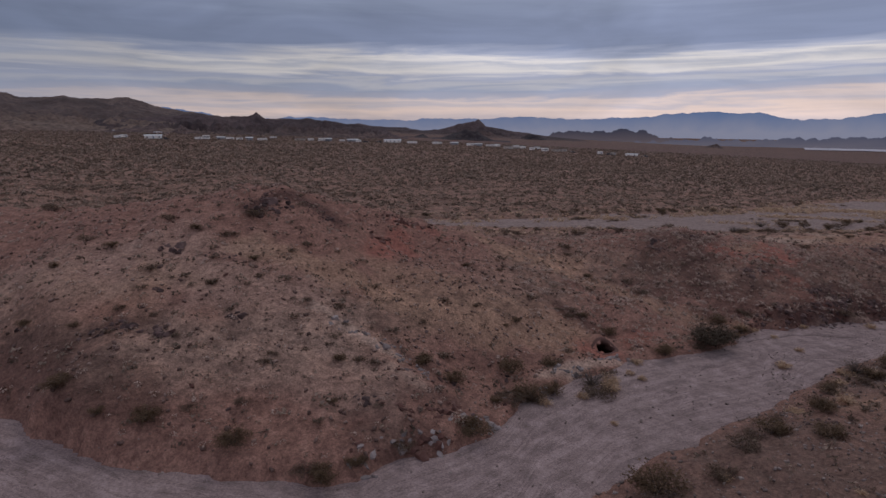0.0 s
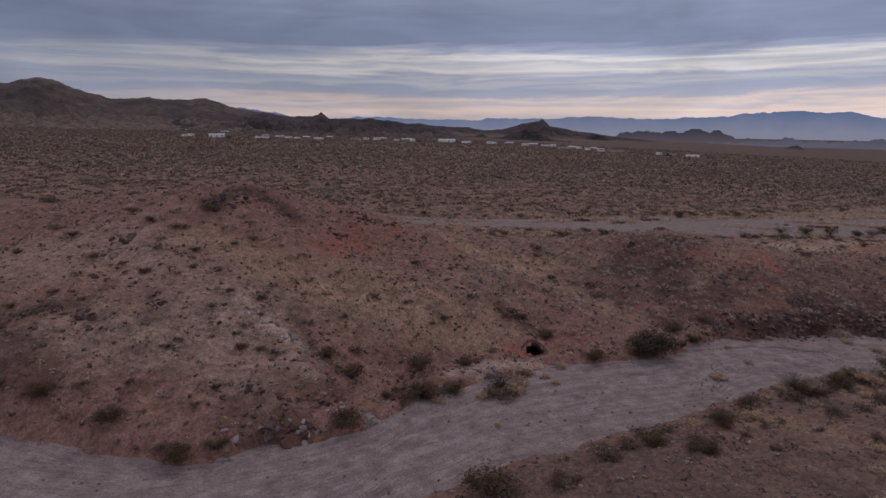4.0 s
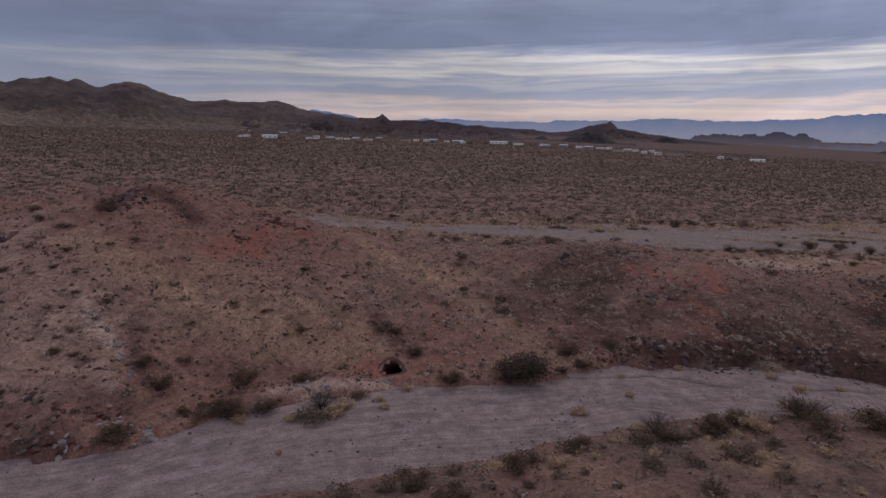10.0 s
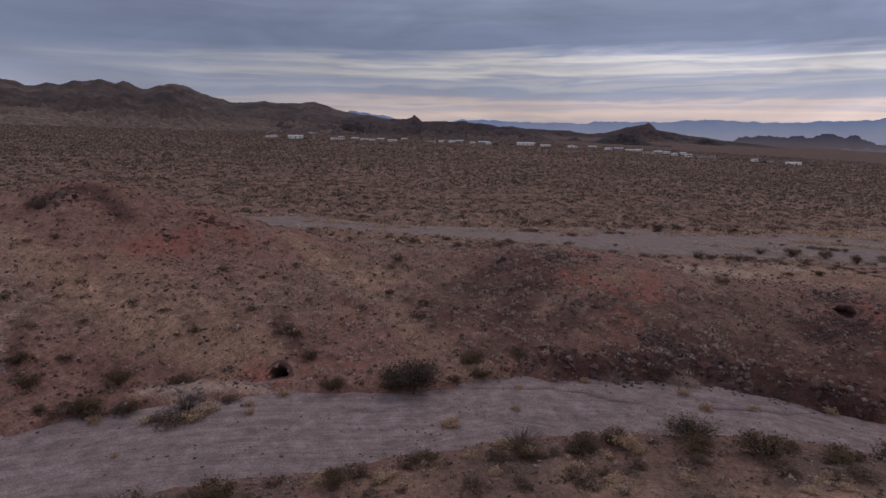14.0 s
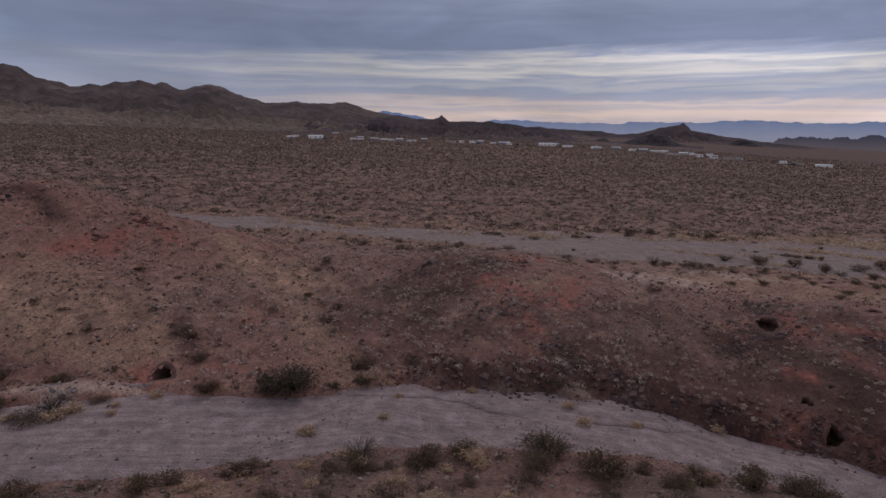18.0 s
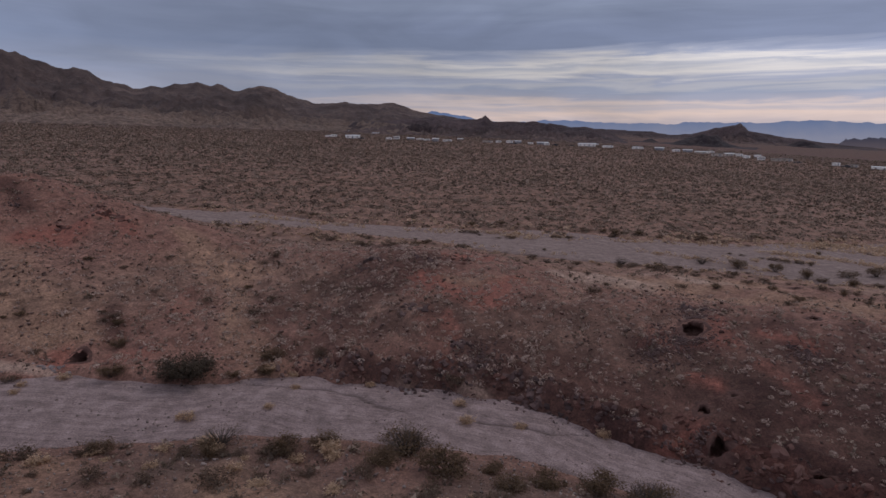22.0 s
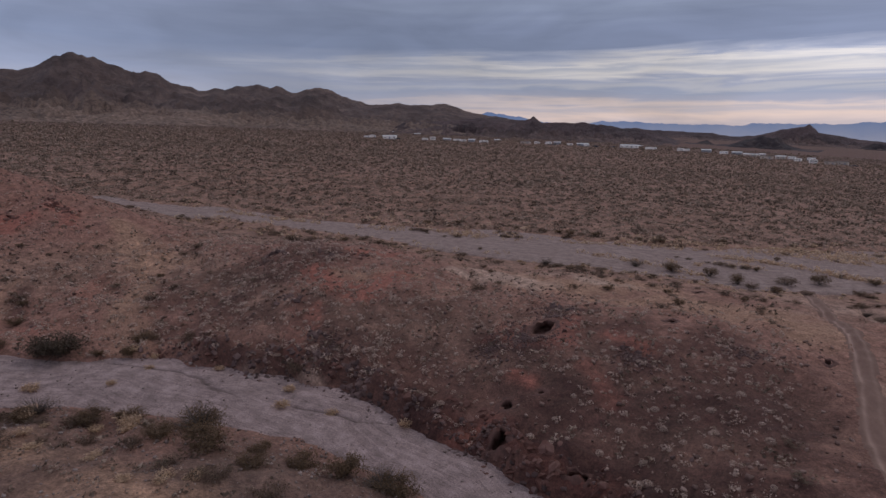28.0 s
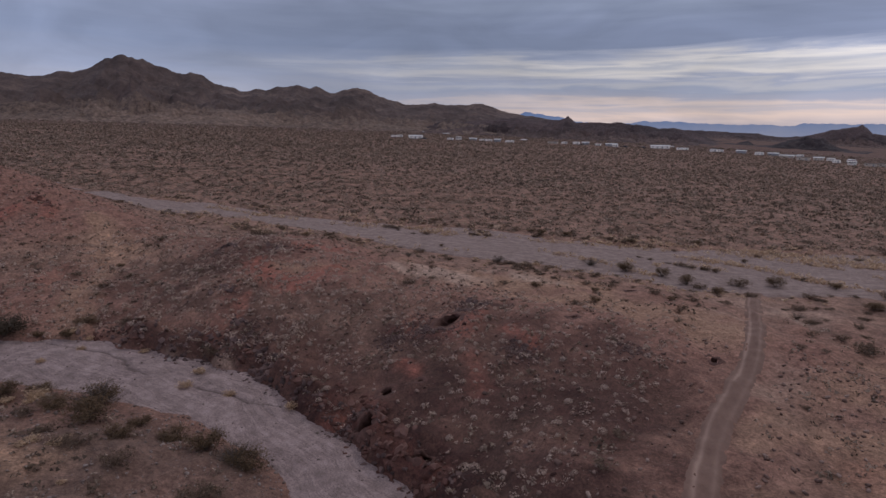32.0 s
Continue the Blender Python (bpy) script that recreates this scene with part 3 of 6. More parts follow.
# streaks of soil and rock colour down the slopes: line, half width, strength
RED_BANDS = [
    ([(-4.7, 41.4), (-4.3, 44.1), (-3.8, 45.6)], 0.9, 1.00),
    ([(-3.8, 47.3), (-2.1, 48.0), (0.1, 47.3)], 0.9, 0.75),
    ([(9.5, 35.0), (10.7, 34.5), (10.4, 32.5)], 0.7, 0.95),
    ([(12.7, 36.5), (14.3, 37.5)], 0.7, 0.60),
    ([(10.3, 44.3), (12.8, 41.1)], 0.8, 0.40),
    ([(26.2, 52.6), (28.7, 51.4), (31.5, 51.7), (32.6, 55.6)], 1.0, 0.95),
    ([(25.9, 57.1), (28.8, 59.6)], 0.7, 0.95),
    ([(29.9, 48.7), (31.3, 46.7)], 0.5, 0.70),
    ([(45.4, 48.0), (46.6, 47.7)], 0.4, 0.80),
    ([(43.5, 43.9), (46.0, 43.5), (49.0, 42.6), (52.5, 41.6)], 0.5, 0.25),
    ([(43.1, 52.4), (44.0, 51.2)], 0.9, 0.40),
    ([(46.4, 54.6), (46.9, 51.8)], 0.7, 0.70),
    ([(45.7, 44.4), (44.7, 42.9)], 0.7, 0.60),
    ([(26.4, 50.4), (31.7, 44.6)], 0.7, 0.35),
    ([(49.2, 54.0), (51.3, 52.9)], 0.6, 0.70),
    ([(49.0, 49.7), (51.0, 47.6)], 0.5, 0.50),
    ([(-3.9, 45.2), (-2.8, 43.3)], 0.9, 1.00),
]
TAN_BANDS = [
    ([(-13.0, 36.6), (-10.2, 36.4), (-7.6, 36.1), (-4.0, 35.6)], 1.2, 0.95),
    ([(-4.0, 35.6), (-0.1, 34.8), (3.2, 34.9), (6.0, 35.4), (8.0, 36.0)], 1.4, 1.00),
    ([(5.3, 37.6), (7.7, 37.2), (9.4, 36.5)], 0.9, 0.80),
    ([(3.1, 50.5), (6.9, 49.4), (10.6, 48.1)], 1.1, 0.90),
    ([(10.6, 47.7), (13.1, 46.5), (15.9, 42.8), (17.2, 41.2)], 0.6, 0.90),
    ([(6.4, 48.9), (9.1, 49.8), (11.7, 49.5)], 1.4, 0.80),
    ([(17.0, 42.3), (19.7, 41.4), (21.9, 39.4)], 1.1, 0.60),
    ([(-3.7, 38.4), (2.1, 36.4), (6.2, 36.1)], 1.9, 0.70),
    ([(31.5, 54.6), (27.3, 53.2), (33.8, 56.3)], 0.6, 0.70),
    ([(32.8, 62.9), (37.6, 65.1), (42.1, 62.9)], 0.7, 0.60),
    ([(46.0, 60.5), (49.7, 62.2), (55.0, 64.6)], 0.8, 0.80),
    ([(45.7, 60.5), (51.5, 62.7), (56.8, 62.1), (59.6, 60.8)], 1.0, 0.80),
    ([(63.7, 49.7), (64.3, 52.9)], 0.8, 0.70),
    ([(66.5, 57.8), (68.3, 57.0)], 0.6, 0.70),
]
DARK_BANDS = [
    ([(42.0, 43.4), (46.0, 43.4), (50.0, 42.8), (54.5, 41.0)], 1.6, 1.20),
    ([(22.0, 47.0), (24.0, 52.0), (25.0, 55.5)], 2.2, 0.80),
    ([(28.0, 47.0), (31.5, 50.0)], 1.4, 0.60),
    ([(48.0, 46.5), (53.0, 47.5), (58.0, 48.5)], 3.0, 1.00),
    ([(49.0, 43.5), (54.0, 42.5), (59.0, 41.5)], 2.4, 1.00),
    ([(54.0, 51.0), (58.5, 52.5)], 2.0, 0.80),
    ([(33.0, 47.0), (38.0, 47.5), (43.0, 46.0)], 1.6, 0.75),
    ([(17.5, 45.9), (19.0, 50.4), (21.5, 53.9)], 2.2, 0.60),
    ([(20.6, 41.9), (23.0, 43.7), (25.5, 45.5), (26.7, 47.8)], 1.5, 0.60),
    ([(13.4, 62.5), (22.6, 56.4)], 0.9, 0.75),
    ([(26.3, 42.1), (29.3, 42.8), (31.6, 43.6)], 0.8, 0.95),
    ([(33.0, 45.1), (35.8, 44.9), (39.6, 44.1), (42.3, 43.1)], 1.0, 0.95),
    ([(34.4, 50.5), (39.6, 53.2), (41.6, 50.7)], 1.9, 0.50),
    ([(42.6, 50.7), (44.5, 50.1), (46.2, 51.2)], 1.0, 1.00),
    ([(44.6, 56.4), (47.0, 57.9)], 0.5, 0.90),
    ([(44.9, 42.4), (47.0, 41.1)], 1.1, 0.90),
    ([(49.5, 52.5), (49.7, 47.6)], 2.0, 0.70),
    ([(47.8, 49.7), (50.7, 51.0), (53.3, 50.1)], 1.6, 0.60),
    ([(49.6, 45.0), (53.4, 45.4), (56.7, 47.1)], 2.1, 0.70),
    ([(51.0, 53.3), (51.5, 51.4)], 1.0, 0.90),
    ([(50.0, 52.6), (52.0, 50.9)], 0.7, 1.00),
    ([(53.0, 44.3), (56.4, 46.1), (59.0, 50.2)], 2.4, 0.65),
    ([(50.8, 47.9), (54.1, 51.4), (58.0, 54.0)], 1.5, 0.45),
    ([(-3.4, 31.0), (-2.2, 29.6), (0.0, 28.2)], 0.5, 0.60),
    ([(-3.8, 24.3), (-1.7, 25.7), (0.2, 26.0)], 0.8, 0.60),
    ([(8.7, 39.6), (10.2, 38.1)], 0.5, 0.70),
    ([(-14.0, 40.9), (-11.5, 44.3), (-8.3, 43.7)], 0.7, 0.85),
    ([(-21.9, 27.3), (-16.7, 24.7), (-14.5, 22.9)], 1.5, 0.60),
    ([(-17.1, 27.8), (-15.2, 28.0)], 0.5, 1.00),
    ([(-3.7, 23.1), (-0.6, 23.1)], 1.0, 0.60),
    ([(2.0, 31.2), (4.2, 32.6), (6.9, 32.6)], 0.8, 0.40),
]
PALE_BANDS = [
    ([(-20.0, 35.0), (-13.0, 32.5), (-7.0, 29.5)], 2.6, 0.42),
    ([(-14.0, 27.0), (-8.0, 27.0), (-3.5, 26.0)], 2.0, 0.36),
    ([(-27.0, 35.0), (-20.0, 31.5)], 2.4, 0.32),
    ([(-7.6, 31.6), (-5.5, 30.5), (-3.3, 29.3)], 0.3, 1.10),
    ([(-4.0, 29.8), (-2.3, 28.6)], 0.3, 1.30),
    ([(-2.7, 27.6), (-1.1, 26.6)], 0.4, 0.70),
    ([(7.3, 31.2), (9.5, 33.0), (11.1, 33.3)], 0.4, 1.00),
    ([(-16.2, 34.5), (-9.6, 32.5), (-6.1, 30.8)], 1.6, 0.45),
    ([(-6.9, 28.9), (-4.2, 27.0)], 0.9, 0.50),
    ([(34.7, 63.5), (38.0, 62.9), (41.5, 60.7)], 0.6, 0.90),
    ([(5.5, 30.3), (7.6, 32.0), (10.4, 33.1)], 0.4, 0.90),
    ([(33.3, 43.6), (34.6, 43.7)], 0.3, 0.60),
    ([(28.4, 41.6), (34.1, 43.8)], 0.3, 0.50),
    ([(34.3, 60.9), (37.9, 60.9)], 0.7, 0.90),
    ([(39.4, 62.2), (42.5, 62.5)], 0.6, 0.60),
]
RED_SPOTS = [(-18.8, 28.7, 4, 2, 0.3), (68.0, 50.2, 4, 3, 0.3)]
TAN_SPOTS = [(72.0, 54.1, 8, 14, 0.75), (-17.9, 30.8, 8.54, 3.75, 0.45), (-25.6, 33.4, 7.32, 5.0, 0.4), (42, 62.5, 4.88, 3.0, 0.9), (47, 65.5, 6.1, 3.75, 1.0), (53, 63, 6.1, 3.0, 1.0), (59, 63, 4.27, 5.0, 0.8), (66.0, 44.2, 2.2, 3.75, 0.9), (70.0, 51.1, 3.05, 4.38, 0.9), (73.7, 58.9, 4.88, 3.75, 0.8), (30.1, 29.9, 3.66, 2.5, 0.7), (22.3, 26.1, 3.66, 2.5, 0.6), (37.8, 30.3, 4.88, 2.5, 0.7), (57.5, 77, 3.66, 2.5, 0.6)]
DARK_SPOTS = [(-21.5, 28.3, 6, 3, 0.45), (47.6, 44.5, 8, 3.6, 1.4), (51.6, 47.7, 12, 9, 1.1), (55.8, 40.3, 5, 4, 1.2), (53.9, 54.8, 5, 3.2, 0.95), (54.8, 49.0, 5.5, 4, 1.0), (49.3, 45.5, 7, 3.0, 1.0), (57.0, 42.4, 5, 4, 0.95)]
PALE_SPOTS = [(30.0, 27.9, 16, 6, 0.12), (62, 72, 7, 7, 0.4), (48.2, 31.7, 8, 4, 0.1), (38, 62.5, 4, 1.6, 0.8), (44, 66, 5, 1.6, 0.7), (-19.8, 35.7, 5, 3, 0.35), (64.0, 57.6, 2, 8, 0.35)]
build_ground()


def build_wash(name, label, near, far, floor, lo, hi, step, margin):
    xs = np.arange(lo, hi, step)
    us = np.linspace(0, 1, 90 if near is NEAR_TOE else 60)
    X = np.repeat(xs[None], len(us), 0)
    Y = (np.interp(xs, *near) - margin)[None] * (1 - us[:, None]) + (np.interp(xs, *far) + margin)[None] * us[:, None]
    Z = floor(X, Y) - 0.9 * (smooth(0.07, 0.0, us) + smooth(0.93, 1.0, us))[:, None]
    me = mesh_np(name, np.c_[X.ravel(), Y.ravel(), Z.ravel()], grid_faces(len(us), len(xs)), True)
    point_values(me, "across", (Y - np.interp(X, *far)).ravel())
    point_values(me, "rill", (rill_depth(X, Y) if near is NEAR_TOE else 0 * X).ravel())
    return tagged(part(name, me, M_WASH if near is NEAR_TOE else M_WASH2), label, "dry wash", kind="structure")


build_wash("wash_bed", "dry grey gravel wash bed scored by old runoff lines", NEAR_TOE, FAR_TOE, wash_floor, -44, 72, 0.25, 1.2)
build_wash("wash_bed_behind_hill", "pale gravel bed of a second dry wash across the plain", WASH2_NEAR, WASH2_FAR, wash2_floor, -60, 170, 0.7, 1.5)


# ------------------------------------------------------------------ mountains
CENTRE = (30.0, 10.0)


def range_mesh(name, profile, crest, width_in, width_out, seed, rough=0.35, cols=420, rws=70, spur=9.0, jag=0.05, drop=3.0, bumpy=0.16, teeth=0.03):
    """A mountain range along an arc: bearing and crest height rows, with spurs running down to the plain."""
    rws |= 1
    az = np.linspace(profile[0][0], profile[-1][0], cols)
    pa, ph = knots(profile)
    top = np.interp(az, pa, ph)
    top = top + teeth * (ph.max() - ph.min()) * fbm(az * 1.9, az * 0, 4, seed + 2, 0.65)
    ends = smooth(0, 0.04, np.linspace(0, 1, cols)) * smooth(1, 0.96, np.linspace(0, 1, cols))
    u = np.linspace(-1, 1, rws)
    A, U = np.meshgrid(az, u)
    R = crest + np.where(U < 0, U * width_in, U * width_out)
    X, Y = CENTRE[0] + R * np.sin(np.radians(A)), CENTRE[1] + R * np.cos(np.radians(A))
    base = plain(X, Y)
    s = np.clip(1 - np.abs(U), 0, 1)
    q = 0.62 * spur / 7.0 * crest / 1400
    wx, wy = X + 60 * q * fbm(X / (170 * q), Y / (170 * q), 3, seed + 11), Y + 60 * q * fbm(X / (170 * q), Y / (170 * q), 3, seed + 12)
    ridge = 0.62 * ridged(wx / (230 * q), wy / (230 * q), 4, seed, 0.55) + 0.38 * ridged(wx / (90 * q), wy / (120 * q), 4, seed + 4, 0.6)
    shape = 0.34 * s + 0.66 * s ** 2.0
    cut = np.clip(4 * s * (1 - s), 0, 1)
    H = np.maximum(top[None] - base, 0) * ends[None]
    lumps = fbm(wx / (55 * q), wy / (55 * q), 5, seed + 5, 0.6)
    Z = base + H * shape * (1 - rough * cut * (1.15 - ridge) * 1.9) + H * (bumpy * cut * 0.8 + jag * smooth(0.8, 1, s)) * lumps
    Z = Z - drop * smooth(0.10, 0.0, s)
    me = mesh_np(name, np.c_[X.ravel(), Y.ravel(), Z.ravel()], grid_faces(rws, cols), True)
    point_values(me, "crag", (smooth(0.50, 0.85, ridge + 0.30 * lumps + 0.2 * (s - 0.5)) * smooth(0.2, 0.6, s)).ravel())
    point_values(me, "fan", (smooth(0.80, 0.15, s + 0.25 * lumps + 0.35 * (ridge - 0.55))).ravel())
    return me


def mountain_material(name, tint):
    m, t, b = material(name, 0.95)
    mid, fine, spots = noise_fac(t, 0.03, 7, 0.68), noise_fac(t, 0.16, 5, 0.6), noise_fac(t, 0.2, 5, 0.75)
    r = ramp(t, [(0.38, (0.105, 0.070, 0.063)), (0.49, (0.176, 0.119, 0.104)), (0.61, (0.270, 0.184, 0.153))])
    t.links.new(math_node(t, "ADD", math_node(t, "MULTIPLY", mid, 0.6), math_node(t, "MULTIPLY", fine, 0.4)), r.inputs[0])
    fan = ramp(t, [(0.38, (0.125, 0.082, 0.064)), (0.50, (0.250, 0.165, 0.126)), (0.62, (0.390, 0.260, 0.198))])
    t.links.new(spots, fan.inputs[0])
    c = mix_col(t, attr(t, "fan"), r.outputs[0], fan.outputs[0])
    c = mix_col(t, math_node(t, "MULTIPLY", attr(t, "crag"), math_node(t, "MULTIPLY", fine, 0.8), True), c, (0.070, 0.048, 0.047))
    big = ramp(t, [(0.35, (0.70, 0.69, 0.70)), (0.65, (1.22, 1.19, 1.17))])
    t.links.new(noise_fac(t, 0.009, 5, 0.6), big.inputs[0])
    c = mix_col(t, 0.9, c, big.outputs[0], "MULTIPLY")
    c = mix_col(t, 1.0, c, tint, "MULTIPLY")
    t.links.new(c, b.inputs["Base Color"])
    bump(t, b, math_node(t, "ADD", mid, math_node(t, "MULTIPLY", fine, 0.4)), 0.8, 9.0)
    return m


M_MOUNT = mountain_material("mountain_rock", (0.80, 0.82, 0.83))
M_RIDGE = mountain_material("dark_ridge_rock", (0.56, 0.56, 0.64))
M_BASALT = simple_material("dark_basalt", [(0.3, (0.027, 0.021, 0.024)), (0.5, (0.050, 0.037, 0.039)), (0.72, (0.090, 0.065, 0.063))], 0.05, 0.95, 0.8, 5.0)


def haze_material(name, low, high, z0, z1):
    """Plain glowing backdrop of far country: haze of miles of dusk air painted in."""
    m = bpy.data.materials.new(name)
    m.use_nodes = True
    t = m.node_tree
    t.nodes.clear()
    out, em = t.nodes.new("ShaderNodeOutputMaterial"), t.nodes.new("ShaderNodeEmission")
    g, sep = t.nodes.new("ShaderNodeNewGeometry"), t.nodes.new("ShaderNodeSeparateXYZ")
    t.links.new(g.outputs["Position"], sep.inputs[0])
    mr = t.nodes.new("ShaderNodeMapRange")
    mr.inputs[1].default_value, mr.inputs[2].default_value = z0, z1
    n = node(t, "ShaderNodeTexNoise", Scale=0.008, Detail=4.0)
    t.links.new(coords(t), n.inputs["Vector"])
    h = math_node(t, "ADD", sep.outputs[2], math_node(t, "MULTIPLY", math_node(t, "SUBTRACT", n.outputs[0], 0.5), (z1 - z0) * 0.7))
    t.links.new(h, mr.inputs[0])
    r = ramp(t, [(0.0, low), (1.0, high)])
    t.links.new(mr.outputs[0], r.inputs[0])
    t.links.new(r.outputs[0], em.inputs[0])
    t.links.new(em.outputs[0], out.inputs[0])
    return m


MAIN_RANGE = [(-120, 60), (-100, 90), (-85, 120), (-77, 132), (-70.9, 113), (-69.1, 107), (-67.1, 117.5), (-66.1, 119.1), (-65.3, 127.8), (-64.1, 140.5), (-63.5, 152.3), (-63.1, 154.1), (-62.6, 162.7), (-62.1, 161.4), (-61.8, 156.5), (-61.6, 159.0), (-61.2, 152.1), (-60.7, 153.9), (-60.2, 144.8), (-59.6, 139.0), (-59.1, 138.4), (-58.1, 127.3), (-57.0, 131.0), (-56.1, 127.4), (-55.1, 108.5), (-54.3, 105.7), (-53.2, 100.7), (-52.7, 93.8), (-51.3, 102.3), (-50.5, 98.1), (-49.4, 105.1), (-47.6, 112.7), (-46.5, 102.2), (-45.8, 107.8), (-44.5, 95.9), (-43.0, 104.5), (-42.0, 111.5), (-41.1, 105.6), (-40.0, 94.5), (-38.7, 82.1), (-37.1, 72.2), (-35.7, 71.4), (-34.3, 75.8), (-33.2, 72.2), (-31.2, 72.7), (-29.6, 77.1), (-28.7, 68.0), (-27.3, 57.7), (-25.9, 52), (-22, 36), (-17, 22), (-10, 8)]
LOW_RANGE = [(-34, 22), (-29, 27), (-25.1, 31), (-22.8, 29), (-20.9, 28), (-20.1, 34), (-19.2, 26), (-17.2, 26), (-15.9, 26), (-14.1, 23), (-12.8, 23), (-11.8, 19), (-10.4, 20), (-9.1, 16), (-8.0, 11), (-7.2, 5), (-6.2, -1)]
MIDDLE_PEAK = [(-16, 12), (-12, 20), (-9, 18), (-6.5, 15.5), (-4.9, 14), (-3.2, 6), (-1.5, 9), (-0.4, 17), (0.5, 22), (1.4, 27.5), (2.0, 30), (2.35, 35), (2.7, 28), (3.1, 17), (4.2, 11), (5.4, 5), (7, 1), (9, -8), (13, -18)]
BUTTE_SMALL = [(-6.1, -6), (-5.6, -3), (-4.9, 3.4), (-4.2, 6.0), (-3.7, 1.0), (-3.1, -5)]
BUTTE_LARGE = [(-3.2, -6), (-2.5, 1.0), (-1.4, 5.8), (-0.6, 8.8), (0.1, 10.9), (0.7, 9.4), (1.2, 10), (1.9, 2.5), (2.6, -1), (3.8, -8), (4.5, -11)]
BUTTE_FAR = [(5.4, -16), (6.2, -9), (7.0, 0.6), (7.6, -1), (8.2, -4), (8.8, -10), (9.6, -16)]
DARK_RIDGE = [(8, -34), (9.5, -16), (10.5, 1), (12, 0), (14.4, 0), (15.4, -4), (16.4, 5), (17.5, 2), (18.4, 7), (19.3, -8), (21.3, -29), (23, -45)]
RED_BUTTE = [(22.4, -36), (23.1, -28), (23.8, -20), (24.4, -15.9), (24.8, -22), (25.2, -29), (25.9, -37)]
BLUE_PEAKS = [(-36, 60), (-31, 80), (-28.5, 96), (-26.8, 104), (-26.2, 121), (-25.4, 108), (-24.6, 112), (-24.1, 103), (-22.9, 90), (-21.7, 74), (-18, 50)]
FAR_RANGE = [(-60, 30), (-25, 50), (-16.8, 68), (-14.8, 84), (-12.4, 78), (-8, 66), (-5.1, 64), (-3.2, 62), (-2, 74), (-0.6, 76), (3.2, 70), (7.2, 87), (11.5, 70), (13.9, 62), (15.5, 77), (17, 70), (19.3, 80), (20.5, 101), (24.5, 108), (26.4, 96), (28.3, 105), (30.7, 57), (34.3, 62), (37.1, 90), (42, 70), (50, 60), (70, 40)]
MID_BLUE = [(14, -40), (18, -30), (21.8, -28), (24.1, -17), (26, -22), (27.8, -26), (30.8, -20), (33, -17), (35.1, -8), (35.9, -17), (37.2, -14), (42, -14), (50, -22), (60, -40)]

tagged(part("mountain_range", range_mesh("mountain_range", MAIN_RANGE, 1400, 880, 500, 3, 0.6, 900, 130, 6.5, 0.07, 3.0, 0.42, 0.012), M_MOUNT), "dark brown rugged desert mountain range with bare slopes", "mountain", kind="structure")
tagged(part("low_mountain_ridge", range_mesh("low_mountain_ridge", LOW_RANGE, 800, 300, 200, 8, 0.9, 460, 60, 6.0, 0.12, 3.0, 1.3), M_RIDGE), "low dark desert ridge with a pointed knob", "mountain", kind="structure")
tagged(part("peaked_hill", range_mesh("peaked_hill", MIDDLE_PEAK, 1480, 350, 250, 12, 0.9, 340, 70, 4.0, 0.10, 3.0, 1.1), M_RIDGE), "dark desert hill rising to a sloping pointed peak", "mountain", kind="structure")
for nm, prof, dist, w, lab in (("butte", BUTTE_SMALL, 760, 45, "small dark rocky butte beside the settlement"), ("butte", BUTTE_LARGE, 760, 80, "broad dark rocky butte behind the settlement"),
                               ("butte", BUTTE_FAR, 1200, 70, "small dark butte on the far plain"), ("butte", RED_BUTTE, 1200, 50, "small reddish rock butte on the far plain")):
    tagged(part(nm, range_mesh(nm, prof, dist, w, w, int(dist + w), 0.8, 120, 45, 5.0, 0.25, 6.0, 1.5), M_MOUNT if prof is RED_BUTTE else M_BASALT), lab, "butte", kind="structure")
# Haze painted as glow: bluer high up, paler towards each ridge's foot.
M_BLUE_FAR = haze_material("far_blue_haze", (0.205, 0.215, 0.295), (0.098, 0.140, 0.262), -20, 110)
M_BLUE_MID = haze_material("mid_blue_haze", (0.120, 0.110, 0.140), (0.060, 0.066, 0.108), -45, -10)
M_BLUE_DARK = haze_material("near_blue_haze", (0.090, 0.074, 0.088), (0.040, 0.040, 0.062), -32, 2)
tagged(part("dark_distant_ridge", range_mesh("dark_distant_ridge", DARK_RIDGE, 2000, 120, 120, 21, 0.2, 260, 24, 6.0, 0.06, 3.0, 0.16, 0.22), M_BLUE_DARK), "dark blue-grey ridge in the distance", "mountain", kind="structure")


def dry_lake():
    a, r = np.meshgrid(np.radians(np.linspace(31.5, 60, 60)), np.linspace(1480, 1690, 12))
    rr = r + 25 * fbm(a * 40, r * 0.01, 3, 4)
    X, Y = CENTRE[0] + rr * np.sin(a), CENTRE[1] + rr * np.cos(a)
    me = mesh_np("far_dry_lake", np.c_[X.ravel(), Y.ravel(), (plain(X, Y) + 1.2).ravel()], grid_faces(12, 60), True)
    m = simple_material("pale_playa", [(0.35, (0.42, 0.38, 0.42)), (0.65, (0.66, 0.60, 0.63))], 0.03, 0.9, 0)
    tagged(part("far_dry_lake", me, m), "pale flat strip across the far valley floor", "dry lake", kind="structure")


